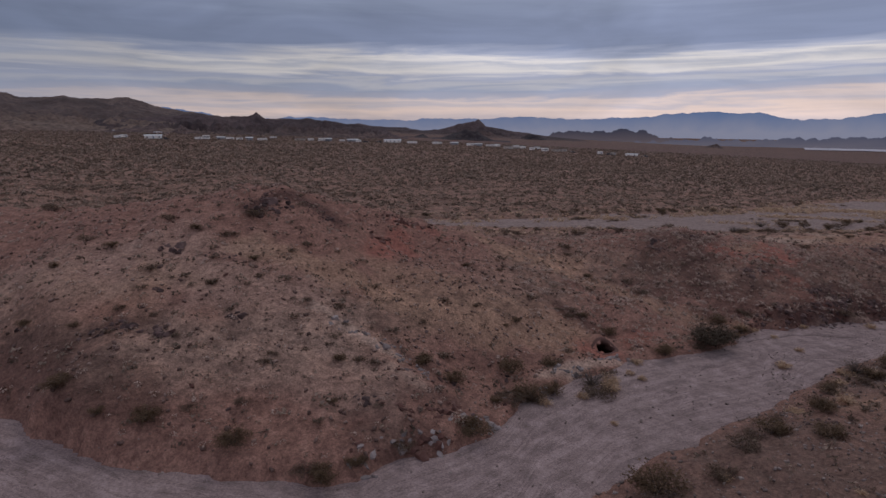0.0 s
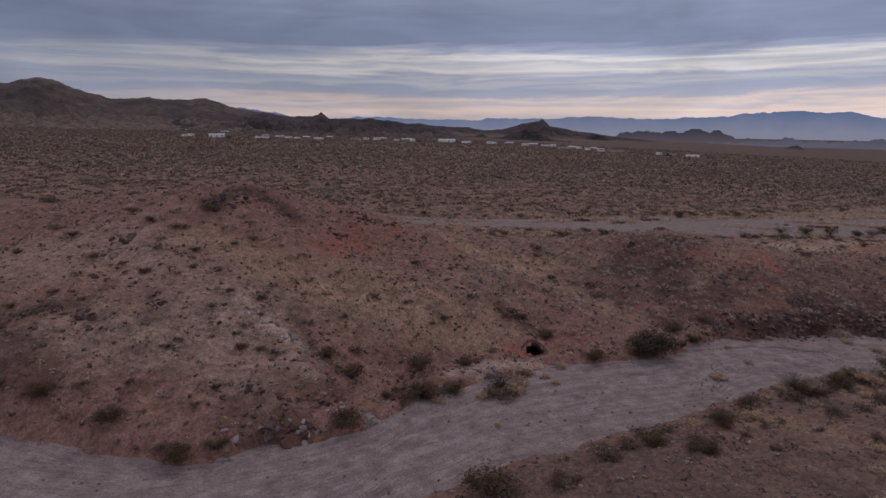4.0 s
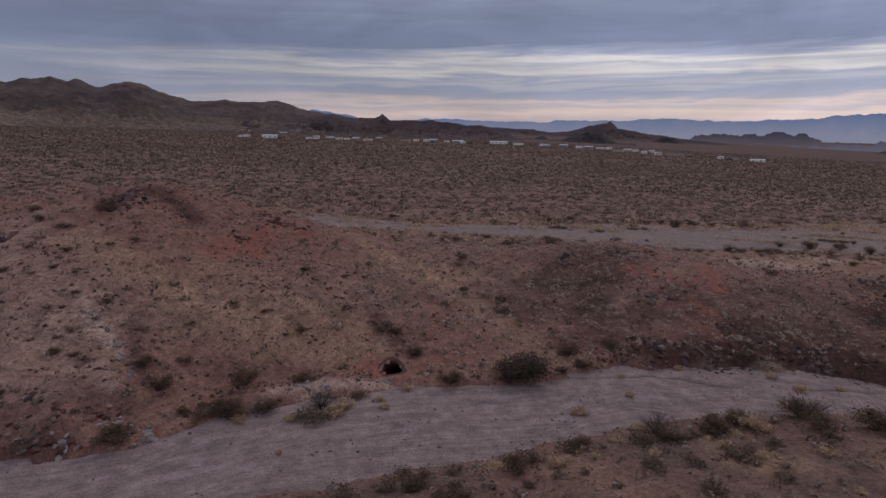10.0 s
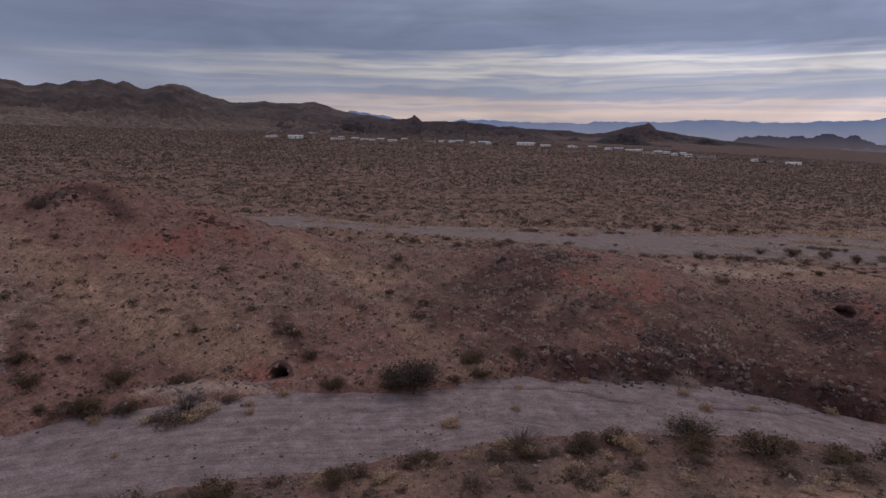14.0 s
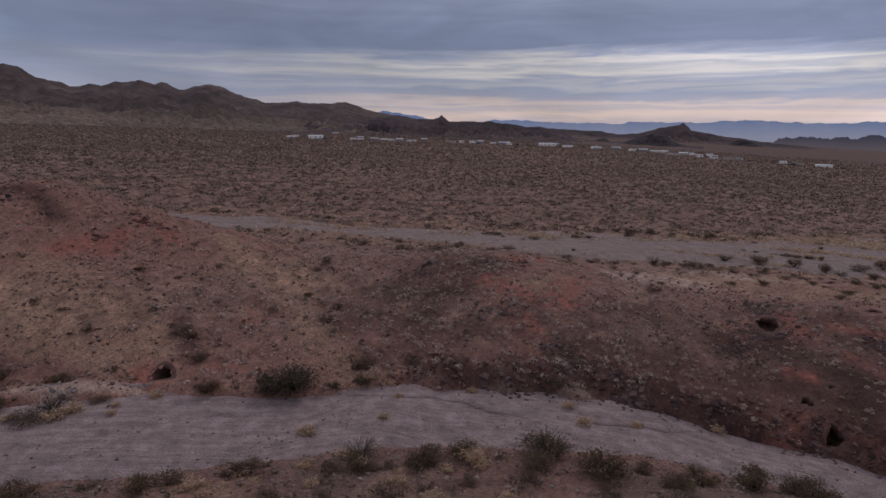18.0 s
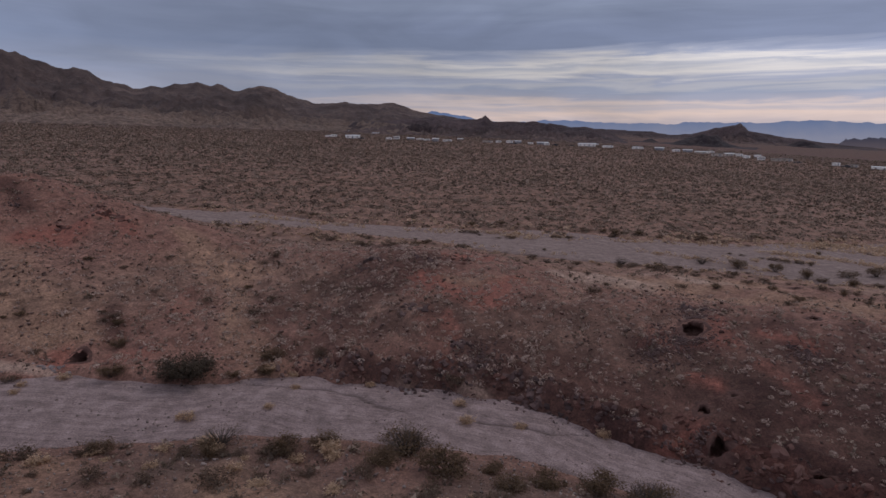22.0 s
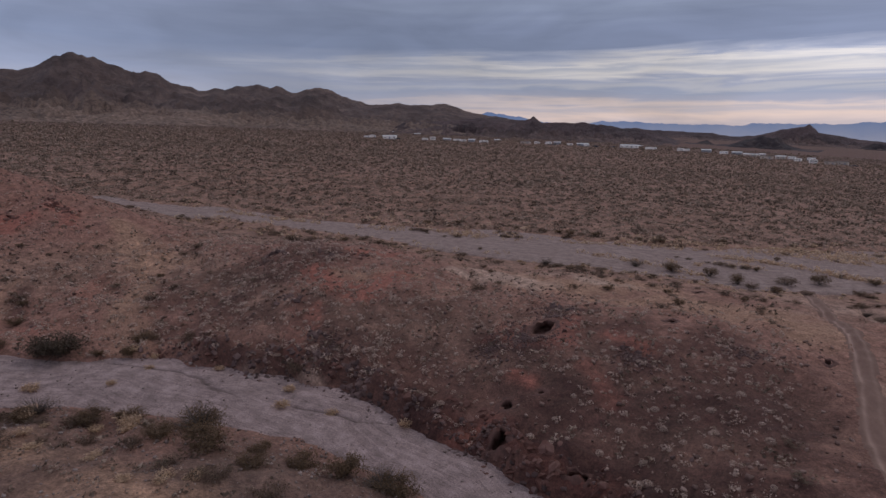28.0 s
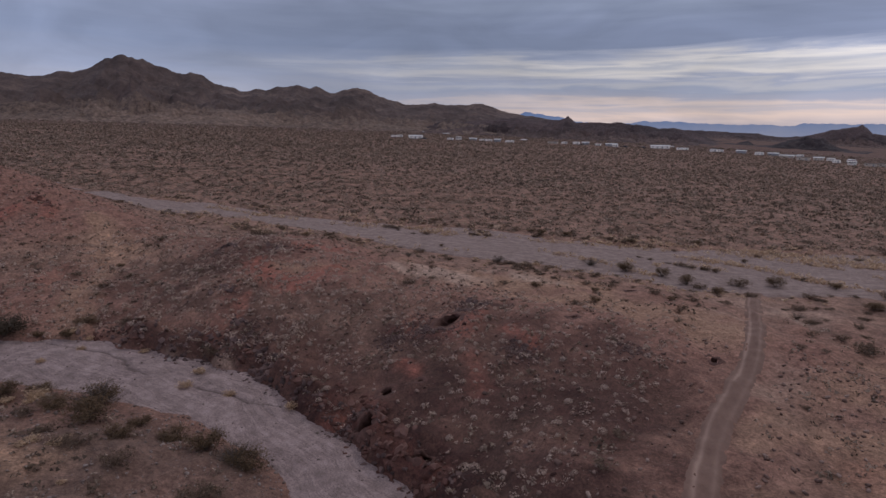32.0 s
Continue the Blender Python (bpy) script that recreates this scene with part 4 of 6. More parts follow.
dry_lake()
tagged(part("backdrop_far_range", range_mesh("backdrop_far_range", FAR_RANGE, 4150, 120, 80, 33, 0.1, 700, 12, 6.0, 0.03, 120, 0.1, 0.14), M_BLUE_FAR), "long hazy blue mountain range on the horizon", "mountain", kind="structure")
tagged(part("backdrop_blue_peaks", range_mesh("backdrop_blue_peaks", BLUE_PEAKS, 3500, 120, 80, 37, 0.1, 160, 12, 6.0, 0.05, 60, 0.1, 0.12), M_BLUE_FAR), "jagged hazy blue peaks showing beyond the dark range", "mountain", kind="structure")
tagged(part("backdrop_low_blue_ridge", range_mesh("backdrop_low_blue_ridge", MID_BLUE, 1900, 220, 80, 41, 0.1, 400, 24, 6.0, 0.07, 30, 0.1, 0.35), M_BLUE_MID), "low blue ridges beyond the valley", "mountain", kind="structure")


# ------------------------------------------------------------------ scrub on the plain
def scatter_leaves(px, py, pz, size, count, rng, tone, flat=0.75, leaf=0.5):
    """Small upright leaf sprays filling a dome round each plant."""
    n = len(px)
    idx = np.repeat(np.arange(n), count)
    m = len(idx)
    a = rng.uniform(0, 2 * np.pi, m)
    hh = rng.uniform(0.0, 1, m) ** 1.2
    r = np.sqrt(1 - hh * hh) * rng.uniform(0.7, 1.08, m)
    hh = hh * rng.uniform(0.7, 1.05, m)
    s = size[idx]
    cx, cy, cz = px[idx] + s * r * np.cos(a), py[idx] + s * r * np.sin(a), pz[idx] + s * flat * 1.5 * hh - 0.03
    # each spray lies roughly along the dome, its tip lifting outwards
    w = s * leaf * rng.uniform(0.55, 1.15, m)
    el = np.arcsin(np.clip(hh, 0, 1)) + rng.normal(0, 0.35, m)
    b = a + rng.normal(0, 0.5, m)
    nrm = np.c_[np.cos(b) * np.cos(el), np.sin(b) * np.cos(el), np.sin(el)]
    u = np.cross(nrm, rng.normal(0, 1, (m, 3)))
    u /= np.linalg.norm(u, axis=1)[:, None] + 1e-6
    v = np.cross(nrm, u)
    ux, uy, uz = (u * (w * 0.55)[:, None]).T
    lx, ly, lz = ((v * 0.9 + nrm * 0.25) * w[:, None]).T
    V = np.empty((m, 3, 3))
    V[:, 0] = np.c_[cx - ux, cy - uy, cz - uz]
    V[:, 1] = np.c_[cx + ux, cy + uy, cz + uz]
    V[:, 2] = np.c_[cx + lx, cy + ly, cz + lz]
    # Shading put into the tone: dark shaded base, pale lit top.
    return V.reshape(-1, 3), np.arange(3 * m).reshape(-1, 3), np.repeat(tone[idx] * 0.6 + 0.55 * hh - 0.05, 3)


def plain_scrub():
    rng = np.random.default_rng(5)
    Vs, Fs, Ts, off = [], [], [], 0
    for lo, hi, dens, count, leaf, grow in ((40, 130, 1.0, 7, 0.80, -0.42), (130, 260, 0.50, 4, 1.0, -0.5), (40, 130, 1.05, 18, 0.52, 0.68), (130, 240, 0.85, 9, 0.80, 0.76), (240, 450, 0.46, 5, 1.0, 0.90), (450, 560, 0.12, 4, 1.1, 1.1)):
        a0, a1 = radians(-82), radians(46)
        n = int(dens * 0.5 * (hi * hi - lo * lo) * (a1 - a0))
        a, r = rng.uniform(a0, a1, n), np.sqrt(rng.uniform(lo * lo, hi * hi, n))
        x, y = 30 + r * np.sin(a), 5 + r * np.cos(a)
        keep = (y > np.interp(x, *WASH2_FAR) + 0.5) & (rng.uniform(0, 1, n) < 0.9 + 0.45 * fbm(x * 0.03, y * 0.03, 3, 61))
        x, y = x[keep], y[keep]
        z = land(x, y)
        size = (0.26 + 0.55 * rng.uniform(0, 1, len(x)) ** 1.5) * grow * (1 + 0.35 * (rng.uniform(0, 1, len(x)) > 0.85))
        tall = 0.40
        if grow < 0:      # straw-pale low tufts between the bushes
            size, tall = np.abs(size), 0.34
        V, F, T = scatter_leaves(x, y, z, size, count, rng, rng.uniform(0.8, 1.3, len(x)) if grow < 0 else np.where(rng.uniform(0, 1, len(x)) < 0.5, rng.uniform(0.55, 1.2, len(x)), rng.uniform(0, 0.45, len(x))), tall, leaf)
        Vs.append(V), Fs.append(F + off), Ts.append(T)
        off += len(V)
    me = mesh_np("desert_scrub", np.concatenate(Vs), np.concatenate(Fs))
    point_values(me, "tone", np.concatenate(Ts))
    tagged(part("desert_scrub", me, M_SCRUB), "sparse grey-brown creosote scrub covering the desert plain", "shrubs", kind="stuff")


plain_scrub()


# ------------------------------------------------------------------ surface under things
def top_z(x, y):
    x, y = np.atleast_1d(np.asarray(x, dtype=float)), np.atleast_1d(np.asarray(y, dtype=float))
    z = land(x, y)
    w1, w2 = inside(x, y, NEAR_TOE, FAR_TOE), inside(x, y, WASH2_NEAR, WASH2_FAR)
    z = np.where(w1 > -0.6, np.maximum(z, wash_floor(x, y)), z)
    return np.where((w2 > -0.6) & (np.abs(x) < 170), np.maximum(z, wash2_floor(x, y)), z)


# ------------------------------------------------------------------ dirt trail
TRAIL = [(64.5, 30), (63.2, 38), (62.5, 44.7), (62.15, 47.6), (62.0, 50.0), (62.2, 52.6), (62.4, 56.6), (62.4, 59.0), (61.7, 67.0), (60.7, 74.5), (59.9, 84.5)]


def build_trail():
    ty = np.arange(30, 84, 0.25)
    xs, ys = knots(TRAIL)
    o = np.argsort(ys)
    cx = np.interp(ty, ys[o], xs[o])
    for _ in range(3):
        cx = np.convolve(np.pad(cx, 6, mode="edge"), np.ones(13) / 13, "valid")
    us = np.linspace(-0.66, 0.66, 40)
    X = cx[:, None] + us[None]
    Y = np.repeat(ty[:, None], len(us), 1)
    rut = np.where(us[None] < 0, 1.0, 0.35) * np.exp(-((np.abs(us)[None] - 0.32 - 0.05 * fbm(Y * 0.4, X * 0 + us[None] * 0.01, 2, 81)) / 0.10) ** 2) * np.clip(0.75 + 0.8 * fbm(X * 0.5, Y * 0.35, 3, 85), 0, 1.2)
    edge = smooth(0.7, 0.25, np.abs(us))[None] + 0.5 * fbm(X * 0.9, Y * 0.9, 3, 83)
    Z = land(X, Y) + 0.05 * np.clip(edge * 2 - 0.7, -1.6, 1) + 0.02 - 0.05 * rut
    me = mesh_np("dirt_trail", np.c_[X.ravel(), Y.ravel(), Z.ravel()], grid_faces(len(ty), len(us)), True)
    point_values(me, "rut", rut.ravel())
    tagged(part("dirt_trail", me, M_TRACK), "pale two-rut dirt trail worn across the stony flat", "dirt trail", kind="structure")


def track_material():
    m, t, b = material("trail_dust", 0.95)
    mid, fine = noise_fac(t, 1.2, 6), noise_fac(t, 9.0, 6, 0.7)
    r = ramp(t, [(0.3, (0.165, 0.096, 0.074)), (0.7, (0.265, 0.158, 0.122))])
    t.links.new(math_node(t, "ADD", math_node(t, "MULTIPLY", mid, 0.5), math_node(t, "MULTIPLY", fine, 0.5)), r.inputs[0])
    w = math_node(t, "MULTIPLY", attr(t, "rut"), math_node(t, "ADD", mid, 0.35), True)
    c = mix_col(t, w, r.outputs[0], (0.40, 0.262, 0.205))
    t.links.new(c, b.inputs["Base Color"])
    bump(t, b, fine, 0.6, 0.05)
    return m


M_TRACK = track_material()
build_trail()


# ------------------------------------------------------------------ diggings in the hillside
M_DIG = simple_material("dug_rock", [(0.3, (0.080, 0.042, 0.035)), (0.6, (0.145, 0.074, 0.059)), (0.8, (0.21, 0.122, 0.099))], 3.0, 0.95, 0.8, 0.08)


def mine_hole(hx, hy, rx, ry, depth, k):
    """A rough hole running back into the slope, with a trodden lip."""
    n = 26
    a = np.linspace(0, 2 * np.pi, n, endpoint=False)
    rag = 0.4 if depth > 2 else 1.0
    wob = 1 + rag * (0.16 * np.sin(a * 3 + k) + 0.10 * np.sin(a * 7 + 2 * k))
    rings = []
    for s, dz in ((max(1.5, 1 + 0.42 / rx), -0.10), (max(1.3, 1 + 0.26 / rx), 0.01), (1.12, 0.02), (0.96, -0.05)):
        x, y = hx + rx * s * wob * np.cos(a), hy + ry * s * wob * np.sin(a)
        rings.append(np.c_[x, y, land(x, y) + dz])
    last = rings[-1]
    cen = last.mean(0)
    for d, s in ((0.25, 1.0), (0.6, 1.02), (0.9, 0.95), (1.0, 0.5)):
        shift = np.array([0.0, depth * d, -0.45 * depth * d - 0.25])
        rings.append(cen + (last - cen) * s + shift + 0.05 * np.c_[np.sin(a * 5 + d * 9), np.cos(a * 4), np.sin(a * 6 + k)])
    V = np.concatenate(rings + [rings[-1].mean(0)[None]])
    F = []
    for r in range(len(rings) - 1):
        for i in range(n):
            j = (i + 1) % n
            F.append((r * n + i, r * n + j, (r + 1) * n + j))
            F.append((r * n + i, (r + 1) * n + j, (r + 1) * n + i))
    e = (len(rings) - 1) * n
    F += [(e + i, e + (i + 1) % n, len(V) - 1) for i in range(n)]
    me = mesh_np("mine_hole", V, np.array(F), True)
    tagged(part("mine_hole", me, M_DIG), "dark hand-dug prospect hole in the reddish hillside", "mine hole", "prospect holes", kind="structure")


for k, row in enumerate(HOLES):
    mine_hole(*row, k)


# ------------------------------------------------------------------ stones
def stone_cloud(name, label, x, y, size, sink, seed, mat, tone):
    """Many small angular stones too small to pick apart, in one mesh."""
    rng = np.random.default_rng(seed)
    n = len(x)
    cube = np.array([(-1, -1, -1), (1, -1, -1), (1, 1, -1), (-1, 1, -1), (-1, -1, 1), (1, -1, 1), (1, 1, 1), (-1, 1, 1)], dtype=float)
    tri = np.array([(0, 2, 1), (0, 3, 2), (4, 5, 6), (4, 6, 7), (0, 1, 5), (0, 5, 4), (1, 2, 6), (1, 6, 5), (2, 3, 7), (2, 7, 6), (3, 0, 4), (3, 4, 7)])
    V = cube[None] * rng.uniform(0.35, 1.0, (n, 8, 3)) * rng.uniform(0.6, 1.2, (n, 1, 3)) * np.array([1, 1, 0.7])
    a = rng.uniform(0, 2 * np.pi, n)
    c, s = np.cos(a)[:, None], np.sin(a)[:, None]
    vx, vy = V[..., 0] * c - V[..., 1] * s, V[..., 0] * s + V[..., 1] * c
    tl = rng.normal(0, 0.35, n)[:, None]
    V = np.stack([vx, vy, V[..., 2] + vx * tl], -1) * (size * 0.5)[:, None, None]
    V += np.stack([x, y, top_z(x, y) + size * sink], -1)[:, None]
    F = (np.arange(n) * 8)[:, None, None] + tri[None]
    me = mesh_np(name, V.reshape(-1, 3), F.reshape(-1, 3))
    point_values(me, "tone", np.repeat(tone, 8))
    return tagged(part(name, me, mat), label, "stones", kind="stuff")


M_CRAG = simple_material("crag_rock", [(0.25, (0.050, 0.032, 0.030)), (0.5, (0.116, 0.070, 0.063)), (0.8, (0.220, 0.138, 0.120))], 2.5, 0.92, 0.9, 0.10, per_object=True)
M_COBBLE = simple_material("wash_cobble", [(0.2, (0.15, 0.105, 0.092)), (0.6, (0.27, 0.20, 0.175)), (1.0, (0.45, 0.36, 0.32))], 6.0, 0.9, 0.4, 0.03, tone=True)


def scatter_stones():
    rng = np.random.default_rng(8)
    x, y = rng.uniform(-36, 76, 48000), rng.uniform(20, 62, 48000)
    w1 = inside(x, y, NEAR_TOE, FAR_TOE)
    w1 = np.where(np.any([np.hypot((x - h[0]) / h[2], (y - h[1]) / h[3]) < 1.5 for h in HOLES], axis=0), 9.0, w1)
    k = (w1 < -0.2) & (y > np.interp(x, *FAR_TOE) - 1) & (rng.uniform(0, 1, len(x)) < 0.40 + 0.9 * fbm(x * 0.12, y * 0.12, 3, 91)) & (y < 64) & ((np.abs(x - 62.6) > 1.3) | (y < 40))
    x, y = x[k], y[k]
    size = 0.06 + 0.24 * rng.uniform(0, 1, len(x)) ** 4
    stone_cloud("loose_stones", "loose angular brown stones strewn over the hillside", x, y, size, 0.12, 9, M_ROCK, rng.uniform(0, 1, len(x)) ** 1.3)
    # coarse dark spoil thrown out round the diggings
    px, py = [], []
    for cx, cy, r, n in ((44.6, 51.6, 2.6, 900), (45.2, 55.2, 1.6, 350), (51.3, 51.6, 1.7, 420), (46.2, 43.4, 1.6, 300), (43.2, 49.6, 1.8, 300), (56.8, 54.6, 1.6, 160), (33.4, 46.4, 2.2, 420), (20.5, 52.5, 2.6, 180), (-13.8, 42.6, 2.4, 160), (-9, 43, 1.8, 120)):
        d, a = r * np.abs(rng.normal(0, 0.55, n)), rng.uniform(0, 2 * np.pi, n)
        px.append(cx + d * np.cos(a)), py.append(cy + 0.8 * d * np.sin(a))
    px, py = np.concatenate(px), np.concatenate(py)
    k = ~np.any([np.hypot((px - h[0]) / h[2], (py - h[1]) / h[3]) < 1.5 for h in HOLES], axis=0) & (inside(px, py, NEAR_TOE, FAR_TOE) < -0.2)
    px, py = px[k], py[k]
    stone_cloud("digging_spoil", "coarse dark broken stones heaped round the old diggings", px, py, 0.07 + 0.14 * rng.uniform(0, 1, len(px)) ** 2, 0.15, 19, M_CRAG, rng.uniform(0, 1, len(px)))
    # rubble along the near bank and bars in the bed
    x, y = rng.uniform(-20, 66, 46000), rng.uniform(12, 46, 46000)
    w1 = inside(x, y, NEAR_TOE, FAR_TOE)
    bar = smooth(0.1, 0.6, fbm(x * 0.25, (y - np.interp(x, *FAR_TOE)) * 0.5, 3, 93))
    p = np.where(w1 > 0, 0.05 + 0.5 * bar, 0.35 + 0.25 * smooth(-3.5, -0.5, w1) + 0.5 * smooth(0.0, 0.35, fbm(x * 0.16, y * 0.22, 3, 94))) * (y < np.interp(x, *FAR_TOE))
    k = rng.uniform(0, 1, len(x)) < p
    x, y = x[k], y[k]
    size = np.where(inside(x, y, NEAR_TOE, FAR_TOE) > 0, 0.04, 0.06) + 0.15 * rng.uniform(0, 1, len(x)) ** 4
    stone_cloud("wash_cobbles", "scattered grey cobbles and gravel along the dry wash", x, y, size, 0.15, 10, M_COBBLE, rng.uniform(0, 1, len(x)))


scatter_stones()


def rock_meshes(count, seed):
    """Faceted rocks of about one metre, weathered along flat breaks."""
    rng = random.Random(seed)
    made = []
    for k in range(count):
        bm = bmesh.new()
        sx, sy, sz = rng.uniform(0.7, 1.1), rng.uniform(0.5, 0.9), rng.uniform(0.4, 0.8)
        for _ in range(20):
            v = Vector((rng.gauss(0, 1), rng.gauss(0, 1), rng.gauss(0, 1))).normalized() * rng.uniform(0.36, 0.6)
            bm.verts.new((v.x * sx, v.y * sy, v.z * sz))
        hull = bmesh.ops.convex_hull(bm, input=bm.verts)
        bmesh.ops.delete(bm, geom=[g for g in hull["geom_interior"] if isinstance(g, bmesh.types.BMVert)], context="VERTS")
        me = bpy.data.meshes.new("rock")
        bm.to_mesh(me)
        bm.free()
        made.append(me)
    return made


M_PINK = simple_material("pink_crag_rock", [(0.25, (0.058, 0.026, 0.021)), (0.5, (0.132, 0.058, 0.045)), (0.8, (0.225, 0.124, 0.100))], 2.5, 0.92, 0.9, 0.10, per_object=True)
M_PALEROCK = simple_material("pale_grey_rock", [(0.25, (0.149, 0.115, 0.109)), (0.5, (0.276, 0.218, 0.201)), (0.8, (0.460, 0.380, 0.356))], 2.5, 0.92, 0.9, 0.10, per_object=True)
ROCKS = {m.name: rock_meshes(8, s) for s, m in ((1, M_CRAG), (2, M_PINK), (3, M_PALEROCK))}
for m in (M_CRAG, M_PINK, M_PALEROCK):
    for me in ROCKS[m.name]:
        me.materials.append(m)


def rock_outcrop(x, y, width, mat, seed, label, size=1.0):
    rng = random.Random(seed)
    root = new("rock_outcrop")
    z0 = float(top_z(x, y)[0])
    root.matrix_world = pose(x, y, z0)
    for k in range(max(6, min(15, int(width * 6)))):
        u, v = rng.uniform(-0.5, 0.5) * width, rng.gauss(0, 0.16) * width
        s = size * rng.uniform(0.22, 0.5) * min(width, 2.2) * (1.0 - 0.9 * abs(u) / width)
        zz = float(top_z(x + u, y + v)[0]) - z0
        r = part("rock", ROCKS[mat.name][rng.randrange(8)], None, root)
        if any(math.hypot(x + u - h[0], y + v - h[1]) < 1.25 * max(h[2], h[3]) + 0.3 * s for h in HOLES):
            bpy.data.objects.remove(r)
            continue
        r.matrix_local = Matrix.Translation((u, v, zz - 0.14 * s)) @ Euler((rng.gauss(0, 0.35), rng.gauss(0, 0.35), rng.uniform(0, 6.3))).to_matrix().to_4x4() @ Matrix.Diagonal((s, s * rng.uniform(0.7, 1.1), s * rng.uniform(0.7, 1.3), 1))
    return tagged(root, label, "rock outcrop", "rock outcrops", "")


DARK_CROPS = [(31.1, 44.5, 2.5), (33.5, 45.0, 2.2), (17.9, 24.6, 1.6), (45.0, 57.0, 2.4), (51.1, 52.3, 1.9), (36.0, 45.2, 2.6), (24.6, 55.5, 2.6), (20.4, 54.0, 2.2), (32.0, 44.4, 1.7)]
PINK_CROPS = [(44.5, 44.9, 2.4), (46.9, 44.0, 2.6), (48.7, 43.3, 2.4), (51.1, 42.5, 2.6), (43.2, 44.7, 2.2), (40.5, 44.4, 2.0), (27.4, 56.9, 2.6), (52.4, 41.3, 2.4), (35.4, 44.7, 1.8)]
for k, (x, y, w) in enumerate(DARK_CROPS):
    rock_outcrop(x, y, w, M_CRAG, 100 + k, "dark weathered rock outcrop breaking through the hillside" if y < 53 else "dark broken rocks along the hill crest")
for k, (x, y, w) in enumerate(PINK_CROPS):
    rock_outcrop(x, y, w, M_PINK, 200 + k, "pinkish grey broken rock outcrop above the wash" if y < 44 else "reddish broken rock outcrop near the hill crest")


WEST_CROPS = [(-15.3, 27.7, 2.63), (-17.5, 27.5, 1.74), (-11.2, 29.4, 1.39), (-15.9, 30.9, 1.29), (-14.5, 35.1, 1.08), (-17.2, 35.5, 2.18), (-3.6, 24.7, 1.34), (0.5, 28.0, 1.51), (-19.9, 29.0, 0.73), (-22.4, 28.5, 0.72), (-5.4, 29.4, 0.57), (-13.4, 35.1, 1.05), (-13.3, 41.3, 2.59), (-12.6, 42.4, 2.63), (-8.6, 43.1, 1.24), (26.5, 42.3, 1.55), (29.4, 42.6, 2.32), (31.6, 46.7, 1.68), (27.5, 48.5, 2.21), (37.2, 44.3, 2.34)]
WEST_RED = [(0.1, 24.9, 1.9), (0.7, 25.7, 1.6), (-0.6, 23.0, 2.0), (-1.7, 24.3, 1.3), (-3.9, 47.5, 2.2), (-2.1, 48.0, 2.4), (-5.0, 44.6, 2.0), (-3.5, 21.9, 1.4)]
for k, (x, y, w) in enumerate(WEST_CROPS):
    rock_outcrop(x, y, w, M_CRAG, 600 + k, "dark weathered rock outcrop breaking through the hillside", 1.15)
for k, (x, y, w) in enumerate(WEST_RED):
    rock_outcrop(x, y, w, M_PINK, 640 + k, "reddish broken rock outcrop on the eroded slope", 1.1)

rock_outcrop(30.2, 42.0, 1.4, M_PALEROCK, 77, "pale upright rock face beside the wash")
for k, (x, y, w) in enumerate([(44.6, 43.0, 1.6), (45.6, 43.0, 1.5), (48.2, 42.3, 1.8), (49.4, 42.2, 1.6), (50.2, 41.9, 1.5), (52.2, 41.6, 1.8), (53.4, 41.0, 1.6), (43.2, 43.1, 1.4)]):
    rock_outcrop(x, y, w, M_PINK, 700 + k, "reddish broken rock face above the gravel wash", 0.9)
BOULDERS = random.Random(41)
for k in range(80):
    x, off = BOULDERS.uniform(-20, 60), abs(BOULDERS.gauss(0, 7)) + 0.8
    y, s = float(np.interp(x, *FAR_TOE)) + off, BOULDERS.uniform(0.25, 0.5)
    if y > 58 or any(math.hypot(x - h[0], y - h[1]) < 1.6 for h in HOLES):
        continue
    mat = M_CRAG if BOULDERS.random() < 0.6 else M_PINK
    ob = part("boulder", ROCKS[mat.name][BOULDERS.randrange(8)], None)
    ob.matrix_world = Matrix.Translation((x, y, float(top_z(x, y)[0]) + 0.06 * s)) @ Euler((BOULDERS.gauss(0, 0.3), BOULDERS.gauss(0, 0.3), BOULDERS.uniform(0, 6.3))).to_matrix().to_4x4() @ Matrix.Diagonal((s, s * 0.85, s * 0.8, 1))
    tagged(ob, "dark angular boulder lying on the stony slope" if mat is M_CRAG else "reddish angular boulder lying on the stony slope", "boulder", "boulders on the slope")

LEDGE = np.arange(22.5, 56, 0.56)
for k, x in enumerate(LEDGE):
    y = float(np.interp(x, *FAR_TOE)) + (0.25, 0.8, 1.4)[k % 3] + 0.3 * math.sin(k * 2.3)
    rock_outcrop(float(x), y, 1.7 + 0.6 * math.sin(k * 1.7), M_PINK if k % 4 == 1 else M_CRAG, 500 + k, "reddish broken rock ledge at the foot of the bank" if k % 4 == 1 else "dark jagged rock ledge at the foot of the bank", 0.72)
for k, x in enumerate(np.arange(-3.5, 13, 1.5)):
    y = float(np.interp(x, *FAR_TOE)) + 0.8 + 0.5 * math.sin(k * 2.9)
    rock_outcrop(float(x), y, 1.5, M_PALEROCK, 560 + k, "pale grey crumbling rock ledge at the hill foot", 1.2)
for k, (x, y) in enumerate([(-3.2, 29.6), (-4.6, 30.2), (-2.0, 28.6), (-6.2, 30.6), (-1.2, 27.8)]):
    rock_outcrop(x, y, 1.5, M_PALEROCK, 580 + k, "whitish weathered rock along the spur crest")


